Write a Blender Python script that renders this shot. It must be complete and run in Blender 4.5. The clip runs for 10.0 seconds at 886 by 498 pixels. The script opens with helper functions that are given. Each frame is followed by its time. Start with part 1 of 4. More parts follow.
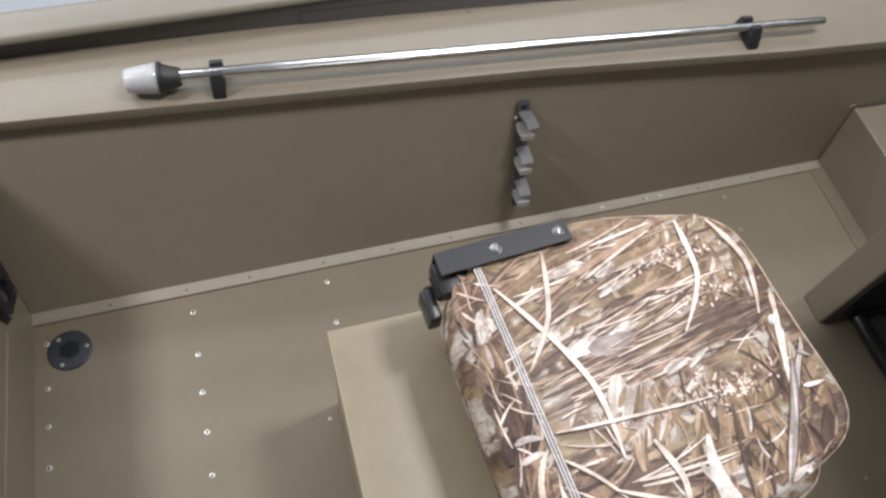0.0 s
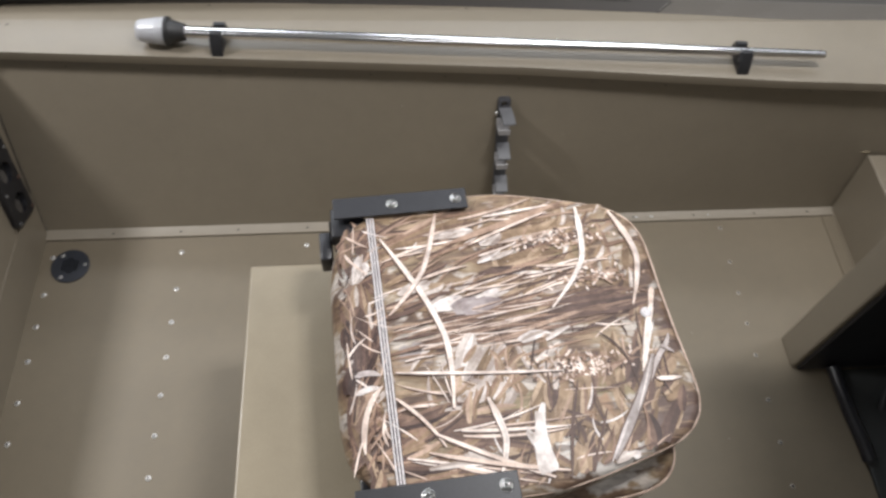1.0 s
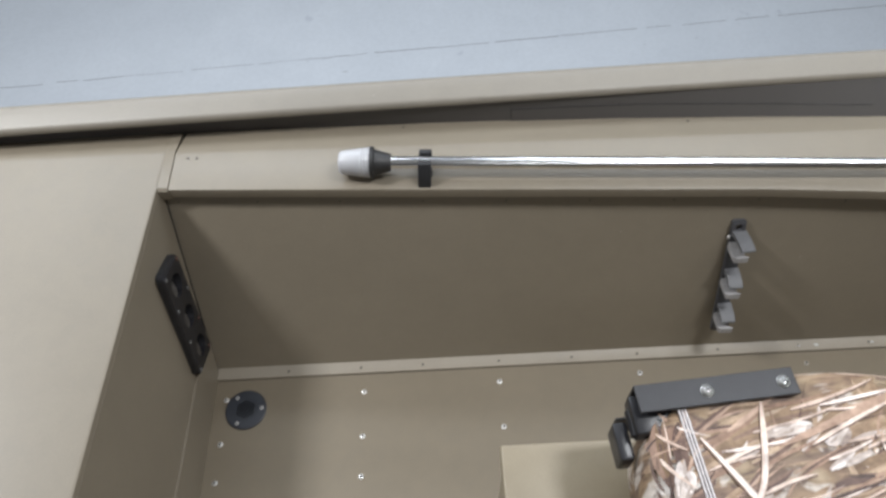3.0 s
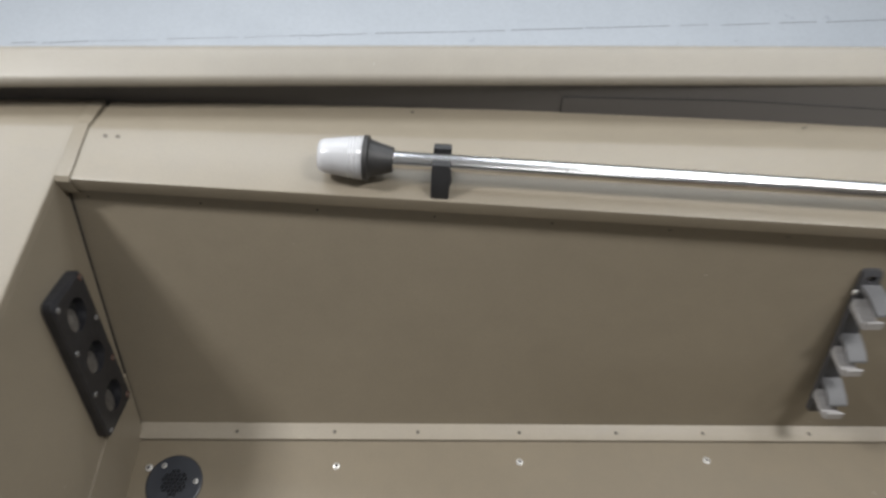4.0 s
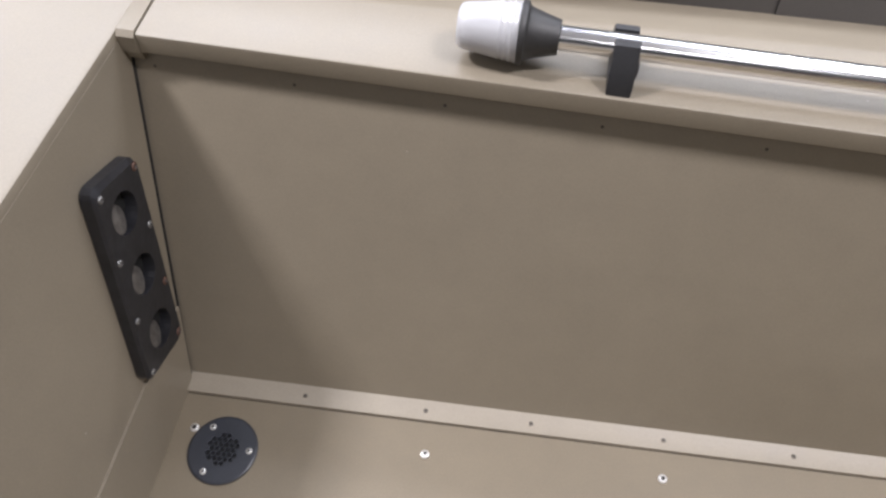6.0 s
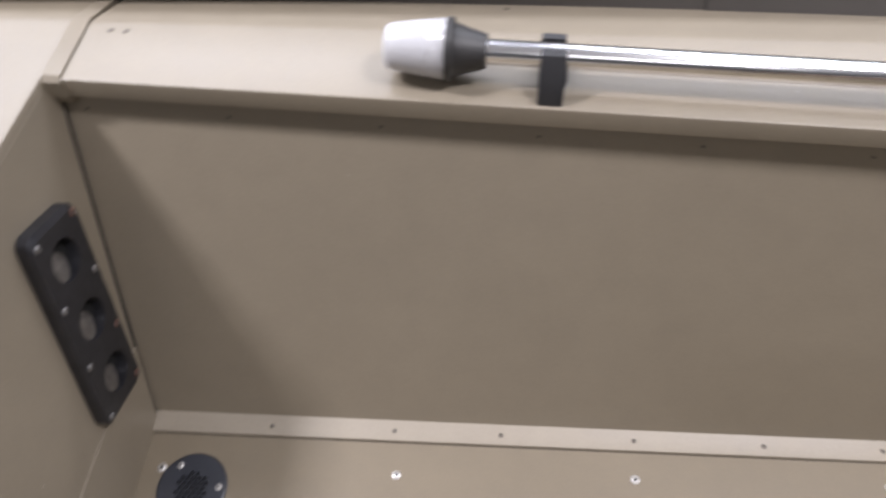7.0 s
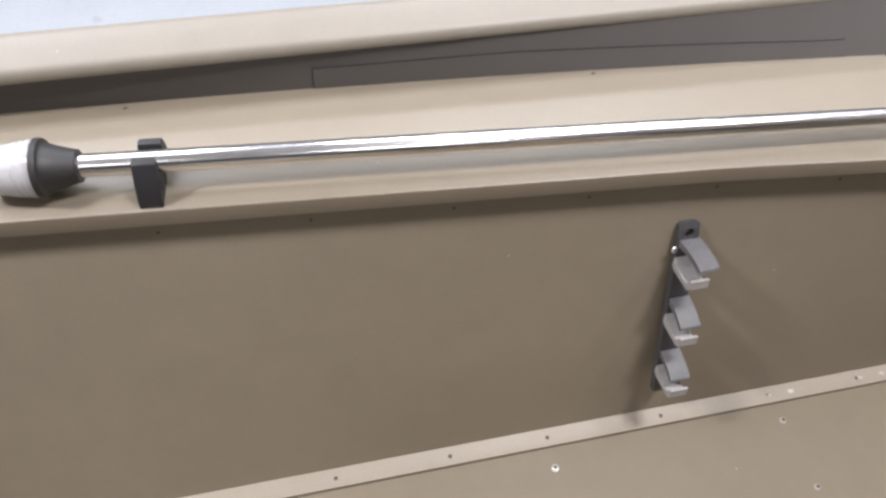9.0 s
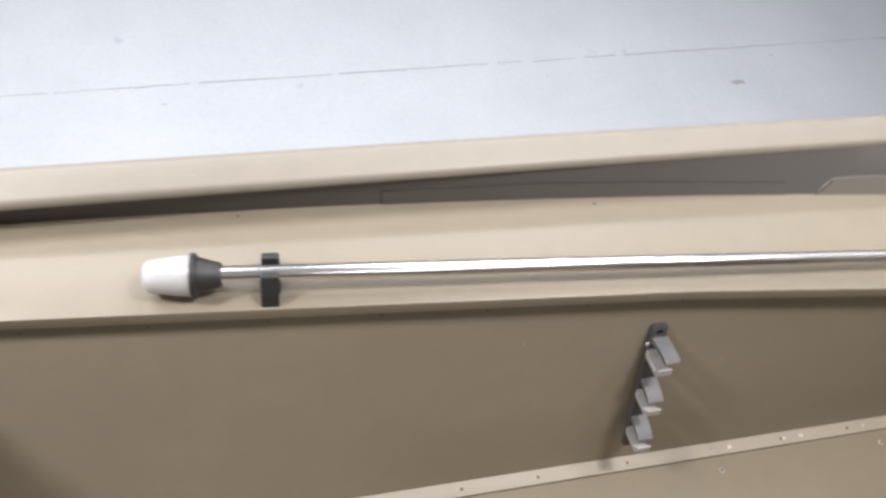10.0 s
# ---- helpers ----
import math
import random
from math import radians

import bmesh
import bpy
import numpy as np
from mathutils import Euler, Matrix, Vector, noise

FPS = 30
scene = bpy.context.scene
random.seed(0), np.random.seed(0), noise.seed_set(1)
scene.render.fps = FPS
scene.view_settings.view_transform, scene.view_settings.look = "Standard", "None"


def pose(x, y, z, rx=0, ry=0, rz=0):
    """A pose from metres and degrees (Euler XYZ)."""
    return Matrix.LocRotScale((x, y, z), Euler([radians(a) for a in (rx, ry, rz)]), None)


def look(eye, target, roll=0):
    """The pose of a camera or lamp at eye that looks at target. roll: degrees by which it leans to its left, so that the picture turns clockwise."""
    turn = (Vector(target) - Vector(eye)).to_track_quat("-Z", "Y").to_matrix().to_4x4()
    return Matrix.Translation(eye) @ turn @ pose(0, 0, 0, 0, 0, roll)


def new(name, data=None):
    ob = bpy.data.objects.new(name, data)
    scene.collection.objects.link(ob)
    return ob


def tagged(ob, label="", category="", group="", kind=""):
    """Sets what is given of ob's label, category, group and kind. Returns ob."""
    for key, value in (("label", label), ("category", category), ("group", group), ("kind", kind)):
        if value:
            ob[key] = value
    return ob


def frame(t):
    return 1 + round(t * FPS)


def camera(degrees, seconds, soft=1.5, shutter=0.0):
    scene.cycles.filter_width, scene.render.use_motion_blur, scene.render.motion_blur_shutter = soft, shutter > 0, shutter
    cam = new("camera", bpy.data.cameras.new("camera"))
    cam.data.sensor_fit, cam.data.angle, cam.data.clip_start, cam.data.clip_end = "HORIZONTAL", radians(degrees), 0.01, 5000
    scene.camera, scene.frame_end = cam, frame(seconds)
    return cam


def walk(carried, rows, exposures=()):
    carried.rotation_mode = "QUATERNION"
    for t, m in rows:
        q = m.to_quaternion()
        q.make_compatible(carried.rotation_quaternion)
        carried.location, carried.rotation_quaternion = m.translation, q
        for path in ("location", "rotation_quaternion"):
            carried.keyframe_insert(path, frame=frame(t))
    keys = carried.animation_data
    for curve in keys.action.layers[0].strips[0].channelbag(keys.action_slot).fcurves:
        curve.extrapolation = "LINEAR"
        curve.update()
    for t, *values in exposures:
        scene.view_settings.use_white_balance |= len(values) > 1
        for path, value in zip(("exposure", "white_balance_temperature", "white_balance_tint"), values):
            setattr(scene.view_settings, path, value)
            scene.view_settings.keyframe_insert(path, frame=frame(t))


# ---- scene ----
cam = camera(63.6, 10.0, 2.6, 0.5)
PATH = [
    (0, (0.0, 0.08, 1.574), (0.43, 0.931, -0.184), 12.5),
    (0.5, (0.104, 0.018, 1.576), (0.419, 0.933, -0.174), 8.7),
    (1, (0.301, -0.116, 1.604), (0.448, 0.867, -0.132), 5.4),
    (1.5, (0.312, -0.125, 1.604), (0.274, 0.878, -0.125), 0.5),
    (2, (0.248, -0.091, 1.593), (0.001, 0.884, -0.137), -5.7),
    (2.5, (0.131, -0.002, 1.566), (0.049, 1.023, -0.149), 0.5),
    (3, (-0.037, 0.159, 1.536), (-0.026, 1.275, -0.123), -2.4),
    (3.2, (-0.03, 0.169, 1.524), (0.0, 1.294, -0.129), -0.0),
    (4.3, (-0.092, 0.496, 1.047), (-0.052, 1.604, -0.617), 2.9),
    (4.5, (-0.098, 0.49, 0.962), (-0.087, 1.616, -0.691), 2.4),
    (5, (-0.142, 0.497, 0.936), (-0.214, 1.595, -0.734), 2.0),
    (5.5, (-0.167, 0.492, 0.935), (-0.281, 1.62, -0.712), 1.7),
    (5.7, (-0.167, 0.494, 0.935), (-0.295, 1.624, -0.71), 1.0),
    (6.8, (-0.156, 0.502, 0.933), (-0.287, 1.653, -0.698), -0.3),
    (7, (-0.124, 0.516, 0.94), (-0.226, 1.663, -0.695), -2.5),
    (7.3, (-0.058, 0.531, 0.953), (-0.061, 1.681, -0.684), -2.5),
    (7.5, (0.002, 0.527, 0.968), (0.129, 1.685, -0.658), -0.0),
    (8, (0.082, 0.519, 1.015), (0.459, 1.677, -0.572), 4.8),
    (8.5, (0.098, 0.499, 1.013), (0.546, 1.668, -0.546), 9.4),
    (9, (0.099, 0.515, 1.046), (0.459, 1.643, -0.566), 6.5),
    (9.5, (0.069, 0.515, 1.168), (0.488, 1.625, -0.442), 9.1),
    (10, (-0.046, 0.501, 1.343), (0.409, 1.602, -0.264), 13.8),
]
walk(cam, [(t, look(eye, target, roll)) for t, eye, target, roll in PATH],
     [(0, -0.26, 6450, 10), (2.0, -0.36, 6450, 10), (3.2, -0.20, 6260, 8), (4.4, 0.03, 6620, 8), (5.0, 0.29, 6560, 10), (5.5, 0.44, 6380, 13),
      (7.0, 0.43, 6320, 17), (8.5, 0.45, 6380, 16), (10, 0.40, 6740, 13)])

# ---- light ----
PAINT = (0.223, 0.190, 0.1425)
world = bpy.data.worlds.new("showroom_air")
world.use_nodes = True
world.node_tree.nodes["Background"].inputs[0].default_value = (0.9, 0.95, 1.0, 1)
world.node_tree.nodes["Background"].inputs[1].default_value = 0.04
scene.world = world
CEILING = 2.75


def lamp(x, y, power, wide=1.5, long=0.35, tint=(1.0, 0.988, 0.995)):
    data = bpy.data.lights.new("unseen_ceiling_lamp", "AREA")
    data.shape, data.size, data.size_y, data.energy = "RECTANGLE", wide, long, power
    data.color = tint
    ob = new("unseen_ceiling_lamp", data)
    ob.matrix_basis = pose(x, y, CEILING - 0.09)
    return ob


LAMPS = [
    (-1.96, 1.03, 77, 0.48), (1.00, 0.64, 37, 0.40), (1.85, 0.85, 12, 0.40),
    (-1.36, 2.57, 31, 2.1), (1.30, 2.57, 18, 2.1),
    (-1.36, 3.30, 31, 2.1), (1.30, 3.30, 32, 2.1),
    (-1.36, 1.80, 6, 2.1), (1.30, 1.80, 5, 2.1),
    # near-side fill pair, added only to brighten the hull side
    (-1.36, -1.10, 6, 0.9), (0.45, -1.10, 8, 0.9),
    # far right pair, added to brighten the pole's end and the right side
    (3.40, 1.05, 4, 1.9), (3.40, 2.57, 9, 2.1),
]
for lamp_x, lamp_y, lamp_w, lamp_l in LAMPS:
    lamp(lamp_x, lamp_y, lamp_w, lamp_l, 0.22, (0.94, 0.985, 1.05) if lamp_y > 1.5 else (1.0, 0.988, 0.99))

# ---- materials ----


def nodes_of(name, rough=0.5, metal=0.0, base=(0.5, 0.5, 0.5)):
    m = bpy.data.materials.new(name)
    m.use_nodes = True
    n, l = m.node_tree.nodes, m.node_tree.links
    b = n["Principled BSDF"]
    b.inputs["Roughness"].default_value, b.inputs["Metallic"].default_value = rough, metal
    b.inputs["Base Color"].default_value = (*base, 1)
    return m, n, l, b


def noise_node(n, l, coord, scale, detail=4.0, rough=0.55, stretch=None, turn=0.0, warp=0.0):
    vec = coord
    if stretch or turn:
        mp = n.new("ShaderNodeMapping")
        mp.inputs["Rotation"].default_value = (0, 0, radians(turn))
        mp.inputs["Scale"].default_value = stretch or (1, 1, 1)
        l.new(vec, mp.inputs[0])
        vec = mp.outputs[0]
    t = n.new("ShaderNodeTexNoise")
    t.inputs["Scale"].default_value, t.inputs["Detail"].default_value = scale, detail
    t.inputs["Roughness"].default_value, t.inputs["Distortion"].default_value = rough, warp
    l.new(vec, t.inputs["Vector"])
    return t


def ramp_node(n, l, fac, stops):
    r = n.new("ShaderNodeValToRGB")
    e = r.color_ramp.elements
    while len(e) < len(stops):
        e.new(0.5)
    for s, (p, c) in zip(e, stops):
        s.position, s.color = p, (*c, 1) if len(c) == 3 else c
    l.new(fac, r.inputs[0])
    return r


def mix_node(n, l, fac, a, b, mode="MIX"):
    x = n.new("ShaderNodeMix")
    x.data_type, x.blend_type = "RGBA", mode
    for socket, value in ((x.inputs[0], fac), (x.inputs[6], a), (x.inputs[7], b)):
        if isinstance(value, (int, float)):
            socket.default_value = value
        elif isinstance(value, tuple):
            socket.default_value = (*value, 1)
        else:
            l.new(value, socket)
    return x.outputs[2]


def shade(c, k):
    return tuple(v * k for v in c)


def paint_material(name, base, rough=0.44, grain=0.09, specks=True, tone=0.05, gloss=0.75):
    """Sprayed paint on aluminium: fine orange peel, faint blotches, scattered dust."""
    m, n, l, b = nodes_of(name, rough)
    co = n.new("ShaderNodeTexCoord").outputs["Object"]
    big = noise_node(n, l, co, 3.5, 5, 0.6)
    fine = noise_node(n, l, co, 420, 3, 0.6)
    mid = noise_node(n, l, co, 28, 4, 0.6)
    c1 = ramp_node(n, l, big.outputs[0], [(0.3, shade(base, 1 - tone)), (0.7, shade(base, 1 + tone))]).outputs[0]
    c2 = ramp_node(n, l, mid.outputs[0], [(0.3, (0.975, 0.975, 0.975)), (0.7, (1.02, 1.02, 1.01))]).outputs[0]
    c3 = ramp_node(n, l, fine.outputs[0], [(0.25, (0.92, 0.92, 0.92)), (0.75, (1.07, 1.07, 1.07))]).outputs[0]
    col = mix_node(n, l, 1.0, mix_node(n, l, 1.0, c1, c2, "MULTIPLY"), c3, "MULTIPLY")
    if specks:
        v = n.new("ShaderNodeTexVoronoi")
        v.inputs["Scale"].default_value = 26
        l.new(co, v.inputs["Vector"])
        dot = ramp_node(n, l, v.outputs["Distance"], [(0.0, (1, 1, 1)), (0.045, (0, 0, 0))]).outputs[0]
        some = ramp_node(n, l, v.outputs["Color"], [(0.80, (0, 0, 0)), (0.82, (1, 1, 1))]).outputs[0]
        col = mix_node(n, l, mix_node(n, l, 1.0, dot, some, "MULTIPLY"), col, shade((0.60, 0.57, 0.50), 0.9))
    l.new(col, b.inputs["Base Color"])
    rr = ramp_node(n, l, mid.outputs[0], [(0.3, (rough - 0.02,) * 3), (0.7, (rough + 0.03,) * 3)])
    l.new(rr.outputs[0], b.inputs["Roughness"])
    b.inputs["Specular IOR Level"].default_value = gloss
    bump = n.new("ShaderNodeBump")
    bump.inputs["Strength"].default_value, bump.inputs["Distance"].default_value = grain, 0.0006
    l.new(fine.outputs[0], bump.inputs["Height"])
    wave = n.new("ShaderNodeBump")
    wave.inputs["Strength"].default_value, wave.inputs["Distance"].default_value = 0.05, 0.006
    l.new(big.outputs[0], wave.inputs["Height"])
    l.new(wave.outputs[0], bump.inputs["Normal"])
    l.new(bump.outputs[0], b.inputs["Normal"])
    return m


def plain_material(name, base, rough=0.5, metal=0.0, grain=0.2, scale=300, spread=0.15):
    m, n, l, b = nodes_of(name, rough, metal)
    co = n.new("ShaderNodeTexCoord").outputs["Object"]
    fine = noise_node(n, l, co, scale, 4, 0.6)
    big = noise_node(n, l, co, scale / 12, 4, 0.6)
    c1 = ramp_node(n, l, fine.outputs[0], [(0.25, shade(base, 1 - spread)), (0.75, shade(base, 1 + spread))]).outputs[0]
    c2 = ramp_node(n, l, big.outputs[0], [(0.3, (0.88, 0.88, 0.88)), (0.7, (1.1, 1.1, 1.1))]).outputs[0]
    l.new(mix_node(n, l, 1.0, c1, c2, "MULTIPLY"), b.inputs["Base Color"])
    bump = n.new("ShaderNodeBump")
    bump.inputs["Strength"].default_value, bump.inputs["Distance"].default_value = grain, 0.0008
    l.new(fine.outputs[0], bump.inputs["Height"])
    l.new(bump.outputs[0], b.inputs["Normal"])
    return m


paint = paint_material("olive_tan_paint", PAINT)
# flange paint lightened by a third for the light its flat top catches
paint_trim_lit = paint_material("lit_trim_paint", (0.290, 0.252, 0.198), 0.50)
# rail base made paler and greyer: reflected sheen is put into the colour
paint_rail_sheen = paint_material("rail_sheen_paint", (0.246, 0.221, 0.184), 0.50)
paint_floor = paint_material("olive_tan_floor_paint", (0.198, 0.164, 0.116), 0.52, 0.25, True, 0.05, 0.42)
paint_box = paint_material("box_paint", (0.300, 0.250, 0.172), 0.36, 0.2, False, 0.06)
# grey-brown of its own, darkened further for the shade below the rail
paint_hull_shaded = paint_material("shaded_hull_paint", (0.058, 0.052, 0.048), 0.65, 0.3)
# darkened copy of the olive-tan paint, with the gusset's shade in it
paint_gusset_shaded = paint_material("shaded_gusset_paint", (0.100, 0.089, 0.075), 0.6, 0.3)
rubber = plain_material("black_rubber", (0.020, 0.020, 0.022), 0.55, 0, 0.25)
steel_black = plain_material("black_steel", (0.022, 0.022, 0.026), 0.42, 0, 0.1)
plastic_black = plain_material("black_plastic", (0.019, 0.019, 0.022), 0.34, 0, 0.6, 90, 0.35)
plastic_grey = plain_material("grey_plastic", (0.135, 0.136, 0.143), 0.5, 0, 0.25)
# lighter copy of the grey plastic: light on upward faces is painted in
plastic_lit = plain_material("lit_grey_plastic", (0.36, 0.35, 0.35), 0.45, 0, 0.25)
plastic_base = plain_material("charcoal_plastic", (0.029, 0.028, 0.028), 0.5, 0, 0.15)
plastic_navy = plain_material("drain_plastic", (0.030, 0.033, 0.042), 0.36, 0, 0.15)
floor_shade_grey = plain_material("floor_shade", (0.035, 0.037, 0.036), 0.5)
# near-black, mostly used to paint the dark of gaps and hollows
void_black = plain_material("dark_inside", (0.006, 0.006, 0.006), 0.9)
cup_brown = plain_material("cup_lining", (0.090, 0.082, 0.074), 0.3, 0, 0.9, 120, 0.7)
zinc = plain_material("zinc_screw", (0.80, 0.79, 0.77), 0.34, 0.65, 0.3, 500)
chrome = plain_material("polished_tube", (0.94, 0.94, 0.96), 0.19, 1.0, 0.04, 120, 0.02)
bare = plain_material("bare_aluminium", (0.50, 0.49, 0.47), 0.45, 0.5, 0.4, 300)
cord_tan = plain_material("tan_cord", (0.42, 0.34, 0.22), 0.6)
piping_grey = plain_material("grey_piping", (0.74, 0.70, 0.70), 0.5, 0, 0.5, 400, 0.4)
white_wall = plain_material("showroom_wall_paint", (0.40, 0.40, 0.39), 0.7, 0, 0.1, 20, 0.04)
white_ceiling = plain_material("showroom_ceiling_paint", (0.68, 0.68, 0.67), 0.8, 0, 0.1, 20, 0.04)

# frosted lens
lens, _n, _l, _b = nodes_of("frosted_lens", 0.20, 0, (0.49, 0.49, 0.505))
_b.inputs["Subsurface Weight"].default_value = 1.0
_b.inputs["Subsurface Radius"].default_value = (1.0, 1.0, 1.0)
_b.inputs["Subsurface Scale"].default_value = 0.035
_b.inputs["IOR"].default_value = 1.45

# showroom concrete, painted pale
concrete, _n, _l, _b = nodes_of("pale_concrete", 0.35)
_co = _n.new("ShaderNodeTexCoord").outputs["Object"]
_f = noise_node(_n, _l, _co, 2.2, 6, 0.6)
_g = noise_node(_n, _l, _co, 45, 5, 0.65)
_s = noise_node(_n, _l, _co, 9, 3, 0.5)
_c = ramp_node(_n, _l, _f.outputs[0], [(0.3, (0.54, 0.57, 0.61)), (0.7, (0.59, 0.62, 0.66))]).outputs[0]
_d = ramp_node(_n, _l, _g.outputs[0], [(0.25, (0.93, 0.93, 0.93)), (0.6, (1.0, 1.0, 1.0))]).outputs[0]
_e = ramp_node(_n, _l, _s.outputs[0], [(0.22, (0.86, 0.86, 0.88)), (0.27, (1, 1, 1))]).outputs[0]
_l.new(mix_node(_n, _l, 1.0, mix_node(_n, _l, 1.0, _c, _d, "MULTIPLY"), _e, "MULTIPLY"), _b.inputs["Base Color"])
crack = plain_material("joint_filler", (0.24, 0.245, 0.26), 0.8)

# printed camouflage cloth: soft ground of tan, brown and pale patches
camo, _n, _l, _b = nodes_of("camouflage_vinyl", 0.48)
_co = _n.new("ShaderNodeTexCoord").outputs["Object"]
_p1 = noise_node(_n, _l, _co, 11, 3, 0.5, (1.0, 1.5, 1), 8, 0.6)
_p2 = noise_node(_n, _l, _co, 19, 3, 0.5, (0.9, 1.5, 1), 30, 0.8)
_p3 = noise_node(_n, _l, _co, 17, 4, 0.55, (0.7, 1.8, 1), 8, 1.0)
_p4 = noise_node(_n, _l, _co, 17, 5, 0.6, (0.45, 4.5, 1), 7, 0.8)
_p5 = noise_node(_n, _l, _co, 20, 5, 0.6, (0.6, 3.6, 1), 100, 0.9)
_p6 = noise_node(_n, _l, _co, 60, 4, 0.6, (0.6, 1.5, 1), 8, 0.6)
_p7 = noise_node(_n, _l, _co, 24, 4, 0.6)
_c = ramp_node(_n, _l, _p1.outputs[0], [(0.36, (0.115, 0.074, 0.056)), (0.46, (0.20, 0.132, 0.094)), (0.54, (0.27, 0.195, 0.128)), (0.63, (0.36, 0.285, 0.205))]).outputs[0]
_m = ramp_node(_n, _l, _p2.outputs[0], [(0.52, (0, 0, 0)), (0.60, (0.9, 0.9, 0.9))]).outputs[0]
_c = mix_node(_n, _l, _m, _c, (0.58, 0.53, 0.50))
_m = ramp_node(_n, _l, _p3.outputs[0], [(0.55, (0, 0, 0)), (0.62, (0.9, 0.9, 0.9))]).outputs[0]
_c = mix_node(_n, _l, _m, _c, (0.115, 0.075, 0.062))
# printed patches: pale, lilac-grey, brown and dark, with ragged soft edges
PALE, LILAC, UMBER, RUST, OLIVE = (0.66, 0.63, 0.62), (0.36, 0.32, 0.325), (0.125, 0.084, 0.076), (0.36, 0.225, 0.145), (0.27, 0.215, 0.125)
_warp = _n.new("ShaderNodeMix")
_warp.data_type = "RGBA"
_warp.inputs[0].default_value = 0.045
_l.new(_co, _warp.inputs[6])
_l.new(_p7.outputs[1], _warp.inputs[7])
PATCHES = [
    (0.345, -0.150, 0.055, 0.050, UMBER), (0.235, -0.165, 0.040, 0.030, UMBER), (0.240, -0.138, 0.040, 0.022, RUST), (0.300, 0.010, 0.090, 0.018, UMBER),
    (0.080, -0.140, 0.050, 0.022, UMBER), (-0.040, -0.160, 0.045, 0.040, UMBER), (-0.062, -0.010, 0.030, 0.030, UMBER), (-0.060, 0.060, 0.030, 0.020, UMBER),
    (0.385, -0.045, 0.020, 0.030, UMBER), (0.100, -0.018, 0.120, 0.012, UMBER), (0.240, 0.110, 0.050, 0.020, OLIVE), (0.280, -0.105, 0.040, 0.022, OLIVE), (0.150, -0.115, 0.030, 0.016, OLIVE),
    (0.080, -0.048, 0.046, 0.026, PALE), (0.088, -0.085, 0.030, 0.020, PALE), (0.076, 0.046, 0.040, 0.014, PALE), (0.126, 0.050, 0.026, 0.012, PALE), (0.098, 0.041, 0.022, 0.013, LILAC),
    (-0.068, 0.118, 0.026, 0.022, PALE), (0.152, -0.165, 0.022, 0.034, PALE), (0.263, -0.215, 0.045, 0.022, PALE), (0.145, 0.152, 0.022, 0.016, PALE), (0.200, -0.195, 0.018, 0.026, PALE), (0.000, -0.034, 0.022, 0.018, LILAC),
]
for _u, _v, _ru, _rv, _ink in PATCHES:
    _mp = _n.new("ShaderNodeMapping")
    _mp.vector_type = "TEXTURE"
    _mp.inputs["Location"].default_value = (_u * 0.955 + 0.0225, _v * 0.955 + 0.0225, 0.0225 + 0.16)
    _grow = 1.25 if _ink in (PALE, LILAC) else 1.0
    _mp.inputs["Scale"].default_value = (_ru * _grow, _rv * _grow, 0.4)
    _l.new(_warp.outputs[2], _mp.inputs[0])
    _gr = _n.new("ShaderNodeTexGradient")
    _gr.gradient_type = "SPHERICAL"
    _l.new(_mp.outputs[0], _gr.inputs[0])
    _m = ramp_node(_n, _l, _gr.outputs[1], [(0.04, (0, 0, 0)), (0.24, (0.92, 0.92, 0.92))]).outputs[0]
    _c = mix_node(_n, _l, _m, _c, _ink)
_m = ramp_node(_n, _l, _p4.outputs[0], [(0.55, (0, 0, 0)), (0.61, (0.75, 0.75, 0.75))]).outputs[0]
_c = mix_node(_n, _l, _m, _c, (0.40, 0.29, 0.205))
_m = ramp_node(_n, _l, _p5.outputs[0], [(0.58, (0, 0, 0)), (0.64, (0.7, 0.7, 0.7))]).outputs[0]
_c = mix_node(_n, _l, _m, _c, (0.13, 0.088, 0.070))
_m = ramp_node(_n, _l, _p6.outputs[0], [(0.30, (0.70, 0.68, 0.67)), (0.62, (1.15, 1.14, 1.13))]).outputs[0]
_c = mix_node(_n, _l, 1.0, _c, _m, "MULTIPLY")
_c = mix_node(_n, _l, 1.0, _c, (1.0, 0.99, 0.94), "MULTIPLY")
_l.new(_c, _b.inputs["Base Color"])
_w = noise_node(_n, _l, _co, 900, 2)
_b.inputs["Specular IOR Level"].default_value = 0.32
_bp = _n.new("ShaderNodeBump")
_bp.inputs["Strength"].default_value, _bp.inputs["Distance"].default_value = 0.25, 0.0005
_l.new(_w.outputs[0], _bp.inputs["Height"])
_l.new(_bp.outputs[0], _b.inputs["Normal"])


